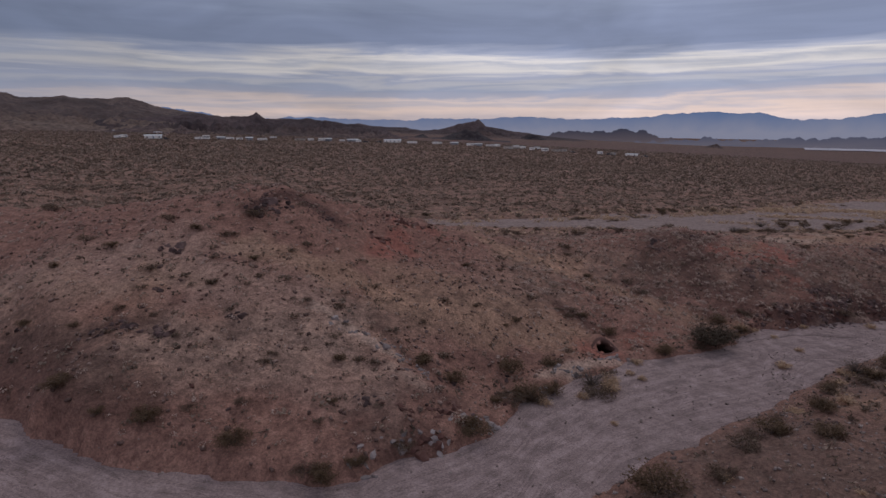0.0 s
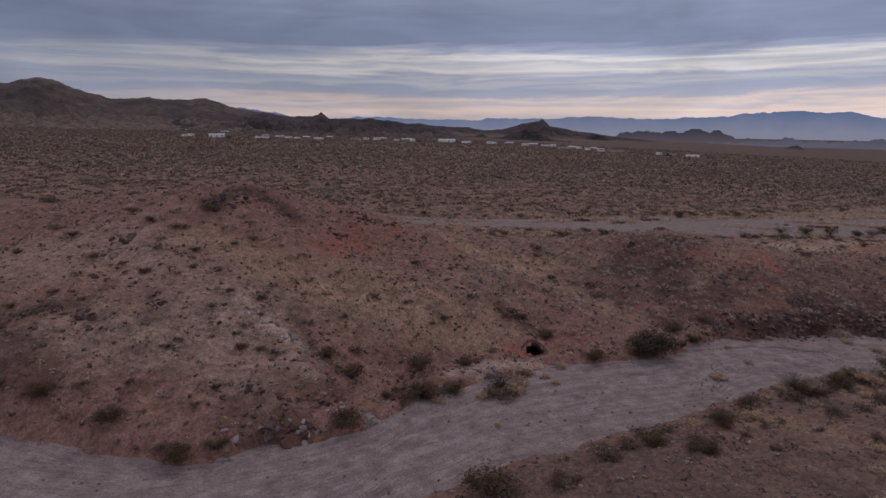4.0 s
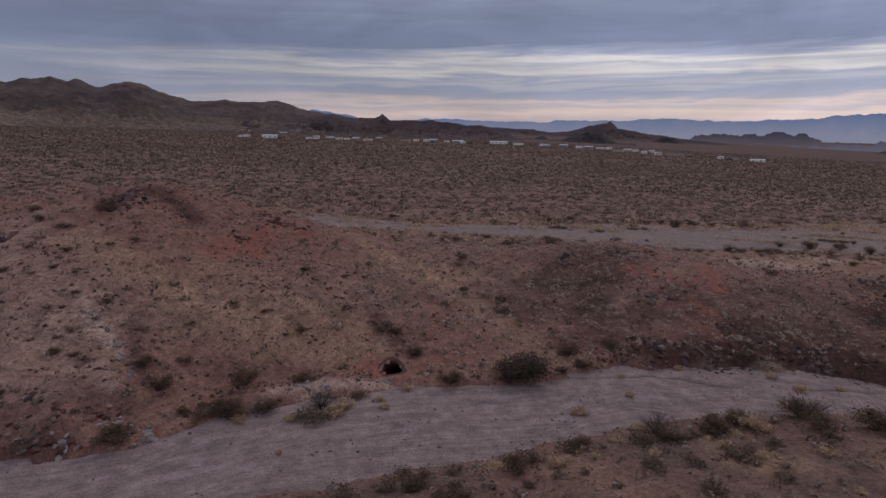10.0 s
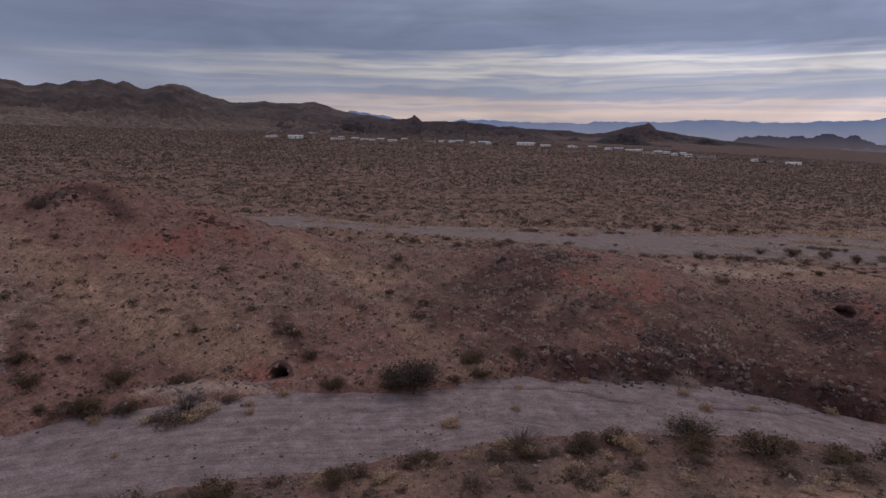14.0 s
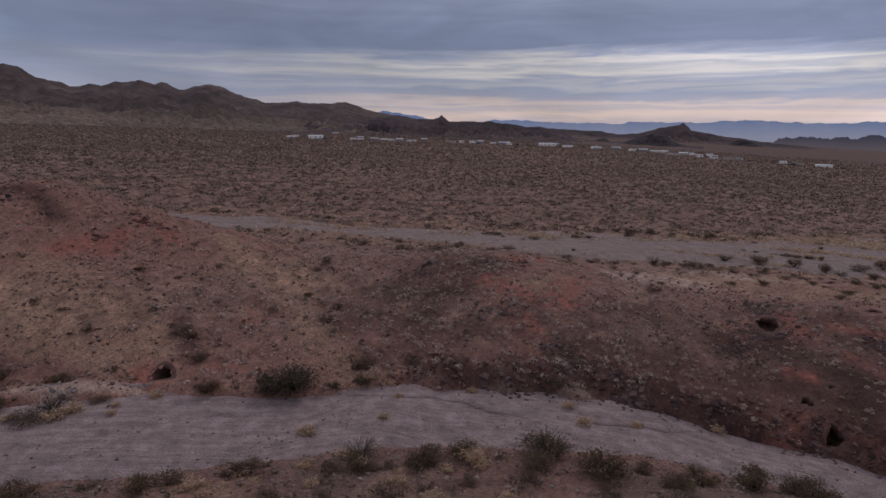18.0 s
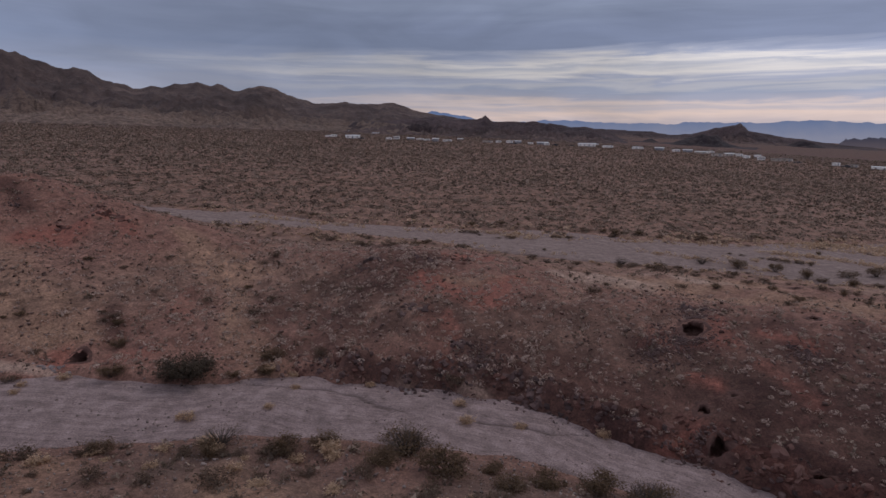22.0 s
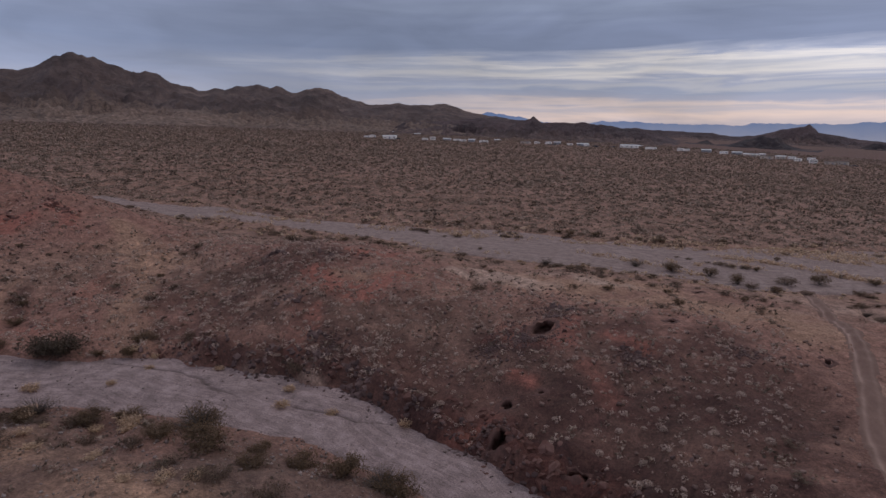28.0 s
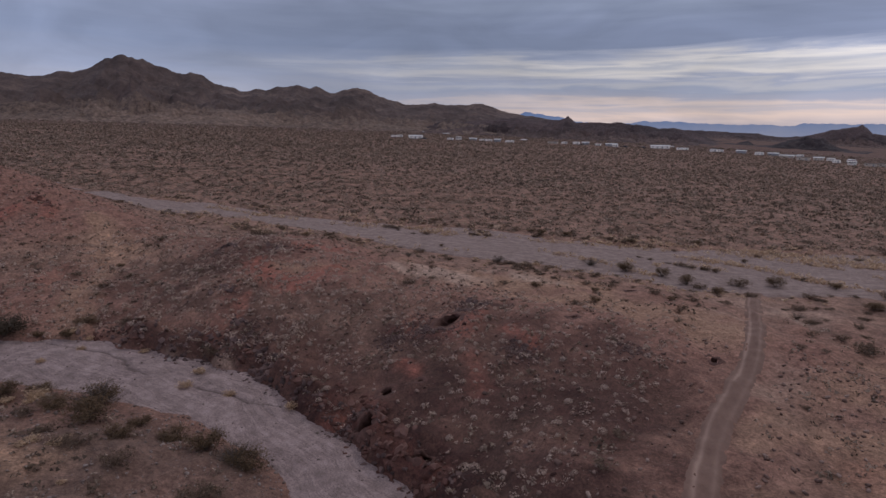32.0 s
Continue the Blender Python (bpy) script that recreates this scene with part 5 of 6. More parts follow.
# ------------------------------------------------------------------ shrubs
def leaf_mesh(name, px, py, pz, leaf, rng, up=0.5, tone=None):
    """Small pointed leaf sprays at the given spots, turned every way."""
    n = len(px)
    a = rng.uniform(0, 2 * np.pi, n)
    e = rng.uniform(-0.3, 1.2, n) * up + rng.normal(0, 0.3, n)
    d = np.c_[np.cos(a) * np.cos(e), np.sin(a) * np.cos(e), np.sin(e)]
    q = np.cross(d, rng.normal(0, 0.45, (n, 3)) + np.array([0, 0, 1.0]))
    q /= np.linalg.norm(q, axis=1)[:, None] + 1e-6
    s = (leaf * rng.uniform(0.6, 1.3, n))[:, None]
    c = np.c_[px, py, pz]
    V = np.stack([c - q * s * 0.32, c + q * s * 0.32, c + d * s], 1).reshape(-1, 3)
    me = mesh_np(name, V, np.arange(3 * n).reshape(-1, 3))
    point_values(me, "tone", np.repeat(rng.uniform(0, 1, n) if tone is None else tone, 3))
    return me


def stem_mesh(name, paths, radius):
    """Thin tapering three-sided stems along curved paths."""
    V, F, off = [], [], 0
    for p in paths:
        n = len(p)
        for i in range(n):
            r = radius * (1 - 0.8 * i / (n - 1))
            for k in range(3):
                an = k * 2.094
                V.append((p[i][0] + r * math.cos(an), p[i][1] + r * math.sin(an), p[i][2]))
        for i in range(n - 1):
            for k in range(3):
                j = (k + 1) % 3
                F.append((off + i * 3 + k, off + i * 3 + j, off + i * 3 + 3 + j, off + i * 3 + 3 + k))
        off += 3 * n
    return mesh_np(name, np.array(V), np.array(F))


def shrub(name, seed, stems, leaves, leaf, height, lean, m_leaf, m_stem, drop=0.0, dome=False):
    """A shrub one metre in radius: stems fanning from the crown, leaf sprays along their outer halves."""
    rng = np.random.default_rng(seed)
    root = new(name)
    paths = []
    for k in range(stems):
        a = rng.uniform(0, 2 * np.pi)
        out = rng.uniform(0.15, 1.0) ** 0.6 * lean
        hh = height * rng.uniform(0.6, 1.0) * math.sqrt(max(0.15, 1 - 0.55 * out * out))
        bend, side = rng.uniform(0.7, 1.5), rng.normal(0, 0.18)
        p = [(out * u ** bend * math.cos(a + side * u), out * u ** bend * math.sin(a + side * u), hh * u - drop * u * u - 0.06 * (u == 0)) for u in (0, 0.45, 0.8, 1.0)]
        paths.append(p)
    if dome:
        part("stem", stem_mesh("stem", paths[:1], 0.05), m_stem, root)
    else:
        part("branchwork", stem_mesh("branchwork", paths, 0.016), m_stem, root)
    if leaves:
        # sprays gather in clumps round the ends of the branches
        P = np.array(paths)
        tips = P[:, 2] * 0.45 + P[:, 3] * 0.55
        i = rng.integers(0, stems, leaves)
        low = rng.uniform(0, 1, leaves) < 0.3
        pts = np.where(low[:, None], P[i, 1] * 0.6 + P[i, 2] * 0.4, tips[i]) + rng.normal(0, 1, (leaves, 3)) * np.array([0.15, 0.15, 0.11])
        if dome:
            a, c = rng.uniform(0, 2 * np.pi, leaves), rng.uniform(0, 1, leaves)
            rr = rng.uniform(0.8, 1.0, leaves) * (1 + 0.12 * np.sin(a * 3 + seed) + 0.08 * np.sin(a * 5 + 2 * seed))
            pts = np.c_[rr * np.sqrt(1 - c * c) * np.cos(a), rr * np.sqrt(1 - c * c) * np.sin(a), height * rr * c]
        pts[:, 2] = np.maximum(pts[:, 2], 0.02)
        # Sprays coloured darker low down and paler towards the top, with random spread.
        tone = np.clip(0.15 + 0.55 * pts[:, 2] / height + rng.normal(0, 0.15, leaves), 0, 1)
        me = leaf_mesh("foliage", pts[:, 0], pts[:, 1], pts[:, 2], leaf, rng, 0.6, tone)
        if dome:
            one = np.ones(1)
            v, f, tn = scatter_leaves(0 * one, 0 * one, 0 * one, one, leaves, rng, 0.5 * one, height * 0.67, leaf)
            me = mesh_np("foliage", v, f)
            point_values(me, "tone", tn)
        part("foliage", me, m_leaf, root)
    return root


M_STEM = simple_material("shrub_stem", [(0.3, (0.08, 0.06, 0.05)), (0.7, (0.17, 0.135, 0.115))], 6.0, 0.9, 0.2, 0.01)
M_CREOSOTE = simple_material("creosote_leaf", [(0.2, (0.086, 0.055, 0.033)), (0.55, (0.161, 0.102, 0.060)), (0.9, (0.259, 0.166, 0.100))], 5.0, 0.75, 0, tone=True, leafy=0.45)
M_BROWNSHRUB = simple_material("brown_shrub_leaf", [(0.2, (0.091, 0.058, 0.042)), (0.55, (0.171, 0.114, 0.080)), (0.9, (0.281, 0.196, 0.137))], 5.0, 0.85, 0, tone=True, leafy=0.45)
M_DRYSHRUB = simple_material("dry_shrub_leaf", [(0.2, (0.105, 0.071, 0.052)), (0.55, (0.205, 0.146, 0.106)), (0.9, (0.32, 0.235, 0.175))], 5.0, 0.85, 0, tone=True, leafy=0.45)
M_PALELEAF = simple_material("pale_brush_leaf", [(0.2, (0.319, 0.220, 0.172)), (0.45, (0.484, 0.350, 0.282)), (0.8, (0.649, 0.490, 0.402))], 5.0, 0.9, 0, tone=True, leafy=0.25)
M_GRASS = simple_material("dry_grass_blade", [(0.2, (0.29, 0.188, 0.118)), (0.48, (0.56, 0.380, 0.250)), (0.85, (0.74, 0.545, 0.385))], 5.0, 0.85, 0, tone=True, leafy=0.35)

M_DARKLEAF = simple_material("dark_creosote_leaf", [(0.2, (0.045, 0.031, 0.022)), (0.55, (0.088, 0.062, 0.042)), (0.9, (0.150, 0.108, 0.074))], 5.0, 0.8, 0, tone=True, leafy=0.3)
DENSE = [shrub("creosote_bush", 295, 40, 3600, 0.085, 0.92, 0.95, M_DARKLEAF, M_STEM)]
CREOSOTE = [shrub("creosote_bush", 300 + k, 24, 1700, 0.095, 0.95, 0.92, M_CREOSOTE, M_STEM) for k in range(5)]
BROWN = [shrub("brown_shrub", 320 + k, 18, 700, 0.115, 0.72, 1.0, M_BROWNSHRUB, M_STEM, 0.1) for k in range(4)]
TWIGGY = [shrub("bare_twig_bush", 340 + k, 90, 420, 0.06, 0.85, 1.0, M_BROWNSHRUB, M_STEM) for k in range(3)]
SMALL = [shrub("small_desert_shrub", 360 + k, 9, 150, 0.22, 0.8, 0.9, M_DRYSHRUB, M_STEM) for k in range(4)]
PALE = [shrub("pale_burrobush", 380 + k, 6, 420, 0.17, 0.95, 0.8, M_PALELEAF, M_STEM, 0.0, True) for k in range(4)]
GRASSY = [shrub("dry_grass_clump", 400 + k, 24, 420, 0.18, 0.8, 0.9, M_GRASS, M_GRASS, 0.2) for k in range(3)]
MASTERS = [o for s in (DENSE, CREOSOTE, BROWN, TWIGGY, SMALL, PALE, GRASSY) for o in s]
used = set()


def plant(kinds, rows, label, category, group, seed, squash=1.0):
    """Stand copies of the given shrubs at x, y with a width in metres."""
    rng = random.Random(seed)
    zs = top_z([r[0] for r in rows], [r[1] for r in rows])
    for (x, y, w), z in zip(rows, zs):
        src = kinds[rng.randrange(len(kinds))]
        s = w * 0.5
        m = Matrix.LocRotScale((x, y, float(z) - 0.02 * s), Euler((0, 0, rng.uniform(0, 6.28))), (s * rng.uniform(0.9, 1.1), s, s * squash * rng.uniform(0.85, 1.12)))
        if src.name not in used:
            used.add(src.name)
            src.matrix_basis = m
            ob = src
        else:
            ob = copy_thing(src, Matrix())
            ob.matrix_basis = m
        tagged(ob, label, category, group)


BANK_BUSHES = [(33.3, 36.4, 2.6), (33.4, 34.2, 1.8), (29.9, 34.9, 1.65), (36.3, 34.8, 2.66), (40.2, 36.8, 1.71), (44.9, 37.7, 1.94), (37.8, 36.4, 1.27), (39.1, 34.8, 1.55), (42.4, 37.1, 2.09), (44.1, 37.5, 1.46), (25.9, 31.6, 1.5), (21.9, 29.4, 1.34), (28.5, 33.7, 1.82), (19.3, 26.2, 1.47), (15.4, 24.0, 1.8), (17.3, 22.9, 1.8), (8.4, 19.7, 2.4)]
TOE_BUSHES = [(4.0, 30.5, 1.9), (14.6, 34.8, 1.9), (-4.9, 20.3, 1.5), (-3.6, 21.1, 1.1), (0.6, 28.2, 1.5), (-1.0, 28.9, 1.5), (17.6, 36.2, 1.2), (20.8, 38.1, 1.0), (22.0, 39.4, 1.3), (6.5, 32.3, 1.4), (11.6, 37.4, 1.2), (10.0, 38.6, 1.0), (9.3, 38.9, 0.9), (4.6, 28.0, 1.9), (6.1, 29.0, 1.5), (10.0, 31.9, 1.2), (-1.7, 22.5, 1.2), (-8.9, 21.7, 1.6), (-12.9, 22.4, 1.5), (21.2, 41.1, 1.8), (32.7, 43.9, 1.6), (23.8, 42.7, 1.3), (-17.4, 23.5, 1.6)]
LOW_BROWN = [(33.4, 32.9, 1.12), (30.9, 32.3, 0.96), (27.4, 32.0, 0.8), (29.4, 31.1, 0.8), (36.6, 32.7, 0.98), (24.9, 31.0, 1.19), (26.6, 31.7, 0.8), (26.4, 27.9, 1.09), (21.3, 28.9, 1.18), (16.7, 26.0, 0.94), (15.5, 23.7, 1.09), (14.4, 23.9, 1.02), (22.0, 26.5, 0.63), (26.7, 25.8, 1.22), (29.8, 27.8, 0.96), (23.3, 25.6, 0.51), (19.9, 25.1, 0.61), (20.5, 23.5, 0.69), (25.1, 24.5, 0.7), (28.4, 33.3, 1.8), (19.6, 27.1, 1.7), (28.6, 29.6, 1.6), (24.7, 27.0, 1.2), (39.4, 32.9, 1.3), (13.1, 22.3, 1.5), (11.3, 20.3, 1.6), (41.9, 33.3, 1.4), (46.1, 34.4, 1.8)]
EDGE_BUSHES = [(37.9, 72.6, 2.26), (41.6, 70.9, 2.12), (45.2, 79.2, 2.63), (47.9, 72.8, 1.54), (48.7, 79.8, 2.4), (52.1, 80.4, 1.96), (54.7, 79.0, 2.03), (55.9, 78.6, 1.68), (58.6, 82.4, 2.45), (63.4, 89.9, 1.29), (61.5, 84.8, 2.2), (60.3, 77.7, 1.49), (63.9, 72.4, 1.6), (64.0, 75.8, 1.68), (64.4, 81.9, 1.84), (66.3, 88.9, 1.69), (54.4, 68.7, 1.16), (55.7, 68.3, 0.96), (51.9, 62.1, 1.05), (57.0, 70.3, 0.99), (56.0, 86.3, 1.06), (57.7, 93.8, 1.03), (32.3, 65.2, 1.32), (36.5, 63.4, 0.98), (57.9, 75.6, 1.47), (59.3, 71.5, 0.89), (50.5, 65.8, 0.97), (44.8, 67.9, 1.17), (46.5, 63.5, 1.06), (43.9, 62.9, 1.08), (29.5, 74.7, 0.69), (11.6, 67.6, 1.17), (14.9, 61.2, 1.97), (18.8, 59.7, 1.64), (18.2, 68.1, 1.37), (19.2, 64.1, 1.28), (25.1, 62.2, 1.39), (68.0, 65.8, 2.0), (66.7, 67.5, 1.4), (70.5, 88, 2.2), (74, 89.5, 2.2), (72, 70, 1.6), (75, 62, 1.6), (69, 82, 2.0), (34.2, 69.4, 1.3), (37.9, 57.9, 1.4)]
HILL_BUSHES = [(-2.9, 31.1, 0.9), (-0.3, 46.0, 1.0), (-9.7, 33.4, 1.0), (-9.4, 38.5, 1.0), (5.2, 47.0, 1.1), (52.9, 49.8, 0.8), (59.0, 46.1, 0.9), (59.3, 43.1, 1.0), (12.2, 44.5, 1.2), (-4.5, 36.0, 0.9), (6.6, 39.2, 1.0)]
GRASS_CLUMPS = [(28.1, 41.7, 0.74), (33.7, 42.2, 0.9), (34.8, 40.6, 1.03), (37.4, 41.7, 0.86), (24.7, 36.8, 0.67), (21.8, 33.8, 1.14), (11.3, 31.8, 0.66), (11.8, 31.1, 0.65), (9.7, 30.6, 1.33), (30.5, 34.6, 1.18), (41.5, 42.9, 0.91), (30.3, 34.6, 1.39), (26.0, 31.9, 0.99), (31.0, 34.1, 0.91), (9.5, 29.6, 1.3), (8.6, 25.8, 0.5), (24.4, 39.3, 0.7), (21.1, 27.2, 1.1), (23.4, 40.4, 0.9), (22.2, 39.8, 0.9), (5.4, 27.6, 0.9), (7.7, 28.6, 0.8), (12.3, 33.5, 0.9), (25.1, 29.3, 0.8), (28.3, 30.8, 0.9)]
plant(DENSE, [(18.6, 36.9, 3.3)], "large dark creosote bush at the foot of the bank", "bush", "", 1, 1.0)
plant(CREOSOTE, BANK_BUSHES, "dark olive creosote bush on the near wash bank", "bush", "bushes on the near bank", 2, 0.8)
plant(CREOSOTE[1:] + BROWN[:1], TOE_BUSHES, "dark dense shrub at the foot of the hill", "bush", "shrubs along the hill foot", 3, 0.9)
plant(BROWN, LOW_BROWN, "low spreading brown shrub on the near bank", "bush", "low shrubs on the near bank", 4)
plant(TWIGGY, [(33.6, 36.3, 3.2), (8.6, 30.3, 2.2), (25.6, 32.6, 2.4), (44.2, 37.4, 2.4)], "bare grey twiggy bush beside the gravel wash", "bush", "bare twig bushes", 5)
plant(BROWN + CREOSOTE[:2] + TWIGGY[:1], [(x, y, w * 0.9) for x, y, w in EDGE_BUSHES], "rounded olive-brown bush along the second wash", "bush", "bushes along the second wash", 6)
plant(SMALL, HILL_BUSHES, "small dark desert shrub on the stony slope", "bush", "small shrubs on the slope", 7, 0.9)
WEST_BUSHES = [(0.1, 30.8, 1.06), (8.1, 34.3, 0.95), (-6.3, 32.1, 0.97), (-8.0, 31.7, 0.67), (-1.3, 33.2, 0.76), (2.3, 35.9, 0.88), (4.8, 35.5, 0.87), (4.1, 34.9, 0.58), (8.3, 38.8, 0.85), (8.9, 38.3, 0.91), (-5.4, 27.6, 0.91), (-9.0, 26.4, 0.8), (11.6, 51.1, 0.98), (4.5, 43.4, 0.76), (1.8, 42.3, 0.84), (0.2, 35.6, 0.73), (11.5, 52.4, 1.33), (12.7, 47.9, 0.87), (16.4, 44.7, 1.14), (15.8, 47.0, 1.02), (-17.5, 29.1, 0.87), (-15.5, 28.8, 0.59), (-5.6, 30.6, 0.5), (-8.8, 27.1, 0.7), (-7.3, 28.0, 0.59), (-4.4, 27.9, 0.86), (-3.7, 27.7, 0.72), (-9.2, 23.8, 0.86), (-11.4, 23.1, 0.89), (-19.3, 28.0, 0.72), (-15.1, 32.1, 0.8), (-24.0, 33.9, 0.85), (-12.1, 35.3, 0.88), (-11.2, 33.5, 0.84), (-10.0, 36.9, 0.84), (-6.1, 28.6, 0.61), (-14.9, 22.3, 0.8), (-5.2, 24.4, 0.64), (-5.6, 20.6, 1.28), (-22.3, 28.5, 0.9), (-13.5, 31.9, 0.8), (-13.5, 40.5, 2.0), (-32.6, 46.8, 2.0), (-19.5, 39.6, 1.4), (-17.4, 32.4, 1.3), (-21.7, 36.2, 1.0), (-16.7, 37.7, 1.1), (-14.5, 37.4, 1.2), (-24.0, 37.4, 1.4)]
OLIVE_BUSHES = [(3.7, 27.2, 1.56), (5.0, 27.9, 1.29), (1.5, 24.1, 1.86), (2.7, 27.0, 0.94), (3.2, 28.1, 1.04), (4.1, 28.1, 1.52), (8.7, 29.1, 2.21)]
plant(BROWN + CREOSOTE[:2], WEST_BUSHES, "soft brown shrub on the eroded hillside", "bush", "brown shrubs on the hillside", 31, 0.85)
plant(BROWN[:2] + CREOSOTE[3:], OLIVE_BUSHES, "low olive-brown brush at the edge of the wash", "bush", "brush at the wash edge", 32, 0.7)
plant(GRASSY, GRASS_CLUMPS, "tuft of dry straw-coloured grass in the gravel", "grass clump", "dry grass clumps", 8, 1.15)


# grassy bars in the second wash: x, y, half length, half width
ISLANDS = ((38, 88.5, 7, 2.0), (45.5, 93.0, 5, 2.4), (55, 98, 8, 2.6), (64, 105, 6, 2.4), (16, 77.0, 6, 1.2), (28, 83, 6, 1.6), (52, 86, 6, 1.0), (74, 111, 6, 2.2))


def scatter_plants():
    rng = np.random.default_rng(12)

    def spots(n, x0, x1, y0, y1, lo, hi, test):
        x, y = rng.uniform(x0, x1, n), rng.uniform(y0, y1, n)
        k = (inside(x, y, NEAR_TOE, FAR_TOE) < -0.6) & (inside(x, y, WASH2_NEAR, WASH2_FAR) < -0.5) & test(x, y)
        for hx, hy, rx, ry, d in HOLES:
            k &= np.hypot(x - hx, y - hy) > 1.6
        x, y = x[k], y[k]
        return [(float(a), float(b), float(w)) for a, b, w in zip(x, y, lo + (hi - lo) * rng.uniform(0, 1, len(x)) ** 2)]
    def apart(rows, gap):
        """Leave out plants that would stand in one another."""
        kept = []
        for r in rows:
            if all((r[0] - q[0]) ** 2 + (r[1] - q[1]) ** 2 > gap * gap for q in kept):
                kept.append(r)
        return kept
    hill = lambda x, y: (y > np.interp(x, *FAR_TOE)) & (np.abs(x - 61) > 2.2)
    plant(PALE, apart(spots(1100, 35, 61.5, 41, 60, 0.24, 0.50, hill), 0.80)[:215], "pale grey burrobush tuft on the dark stony slope", "bush", "pale tufts on the hill", 21, 0.9)
    plant(PALE, apart(spots(320, 12, 37, 40, 58, 0.22, 0.44, hill), 1.0)[:84], "pale grey burrobush tuft on the gully slope", "bush", "pale tufts in the gully", 22, 0.9)
    plant(SMALL, apart(spots(520, -36, 24, 22, 50, 0.34, 0.85, hill), 1.1)[:120], "small brown shrub dotted on the eroded hill", "bush", "small shrubs on the hill", 23, 0.9)
    plant(SMALL, spots(120, 62, 84, 34, 82, 0.4, 1.1, hill)[:45], "small brown shrub on the flat beside the trail", "bush", "small shrubs by the trail", 24, 0.9)
    plant(BROWN, spots(60, 30, 66, 60, 80, 0.5, 1.3, lambda x, y: (y > np.interp(x, *FAR_TOE)) & (y < np.interp(x, *WASH2_NEAR)) & (np.abs(x - 61) > 2.2))[:36], "brown shrub on the pale flat behind the hill", "bush", "shrubs behind the hill", 25, 0.8)
    plant(SMALL, spots(330, 4, 60, 14, 39, 0.3, 1.0, lambda x, y: y < np.interp(x, *NEAR_TOE))[:80], "small brown shrub on the near gravel bank", "bush", "small shrubs on the near bank", 26, 0.9)
    plant(GRASSY, spots(200, 8, 56, 17, 37, 0.45, 1.2, lambda x, y: y < np.interp(x, *NEAR_TOE))[:55], "straw-coloured grass tuft on the near gravel bank", "grass clump", "grass tufts on the near bank", 34, 0.7)
    plant(BROWN, spots(140, 64, 84, 42, 84, 0.5, 1.2, hill)[:45], "low brown shrub on the tan flat by the trail", "bush", "low shrubs by the trail", 35, 0.75)
    verge = lambda x, y: (y < np.interp(x, *WASH2_NEAR) + 1.0) & (y > np.interp(x, *WASH2_NEAR) - 9) & (np.abs(x - 61) > 1.6)
    plant(BROWN, apart(spots(420, 40, 82, 60, 92, 0.5, 1.1, verge), 1.3)[:95], "low brown shrub on the verge of the second wash", "bush", "low shrubs by the second wash", 36, 0.7)
    strip = lambda x, y: (y < np.interp(x, *WASH2_NEAR) - 0.3) & (y > np.interp(x, *WASH2_NEAR) - 5)
    plant(BROWN + SMALL[:2], spots(600, -22, 48, 55, 76, 0.5, 1.5, strip)[:80], "brown shrub on the bank of the second wash", "bush", "shrubs above the second wash", 27, 0.85)
    plant(GRASSY, spots(400, -10, 66, 58, 84, 0.4, 0.9, strip)[:60], "straw-coloured grass tuft by the second wash", "grass clump", "grass tufts by the second wash", 28, 0.7)
    far_edge = lambda x, y: (y > np.interp(x, *WASH2_FAR) + 0.2) & (y < np.interp(x, *WASH2_FAR) + 4)
    plant(CREOSOTE + BROWN, spots(700, -30, 90, 60, 130, 0.7, 1.9, far_edge)[:60], "creosote bush at the far edge of the second wash", "bush", "bushes beyond the second wash", 29, 0.85)
    r = np.array(spots(2300, 6, 38, 34, 60, 0.15, 0.34, hill) + spots(900, 36, 61, 40, 62, 0.12, 0.26, hill) + spots(1100, -38, 6, 20, 48, 0.10, 0.26, hill))
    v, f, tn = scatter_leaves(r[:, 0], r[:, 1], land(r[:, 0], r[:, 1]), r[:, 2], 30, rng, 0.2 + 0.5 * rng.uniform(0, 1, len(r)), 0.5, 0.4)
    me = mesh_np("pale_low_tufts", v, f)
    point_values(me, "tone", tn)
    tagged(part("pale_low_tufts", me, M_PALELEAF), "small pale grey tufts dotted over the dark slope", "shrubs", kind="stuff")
    # uncountable low growth, and the straw-coloured grass on bars of the second wash
    V, F, T, off = [], [], [], 0
    for n, box, lo, hi, test in ((6000, (-45, 84, 20, 70), 0.10, 0.36, hill), (2900, (0, 80, 8, 37), 0.08, 0.36, lambda x, y: y < np.interp(x, *NEAR_TOE))):
        r = np.array(spots(n, *box, lo, hi, test))
        v, f, tn = scatter_leaves(r[:, 0], r[:, 1], land(r[:, 0], r[:, 1]), r[:, 2], 12, rng, np.where(rng.uniform(0, 1, len(r)) < 0.7, rng.uniform(0.6, 1.15, len(r)), rng.uniform(0, 0.6, len(r))), 0.6, 0.6)
        V.append(v), F.append(f + off), T.append(tn)
        off += len(v)
    me = mesh_np("low_desert_growth", np.concatenate(V), np.concatenate(F))
    point_values(me, "tone", np.concatenate(T))
    tagged(part("low_desert_growth", me, M_SCRUB), "tiny dry tufts and twigs scattered over the slopes", "shrubs", kind="stuff")
    x, y = rng.uniform(-20, 130, 44000), rng.uniform(62, 130, 44000)
    w2 = inside(x, y, WASH2_NEAR, WASH2_FAR)
    isle = np.zeros(len(x), dtype=bool)
    for ix, iy, a, c in ISLANDS:
        u = (x - ix) * 0.9 + (y - iy) * 0.43, (y - iy) * 0.9 - (x - ix) * 0.43
        isle |= (u[0] / a) ** 2 + (u[1] / c) ** 2 < 1 + 0.8 * fbm(x * 0.3, y * 0.3, 2, 99)
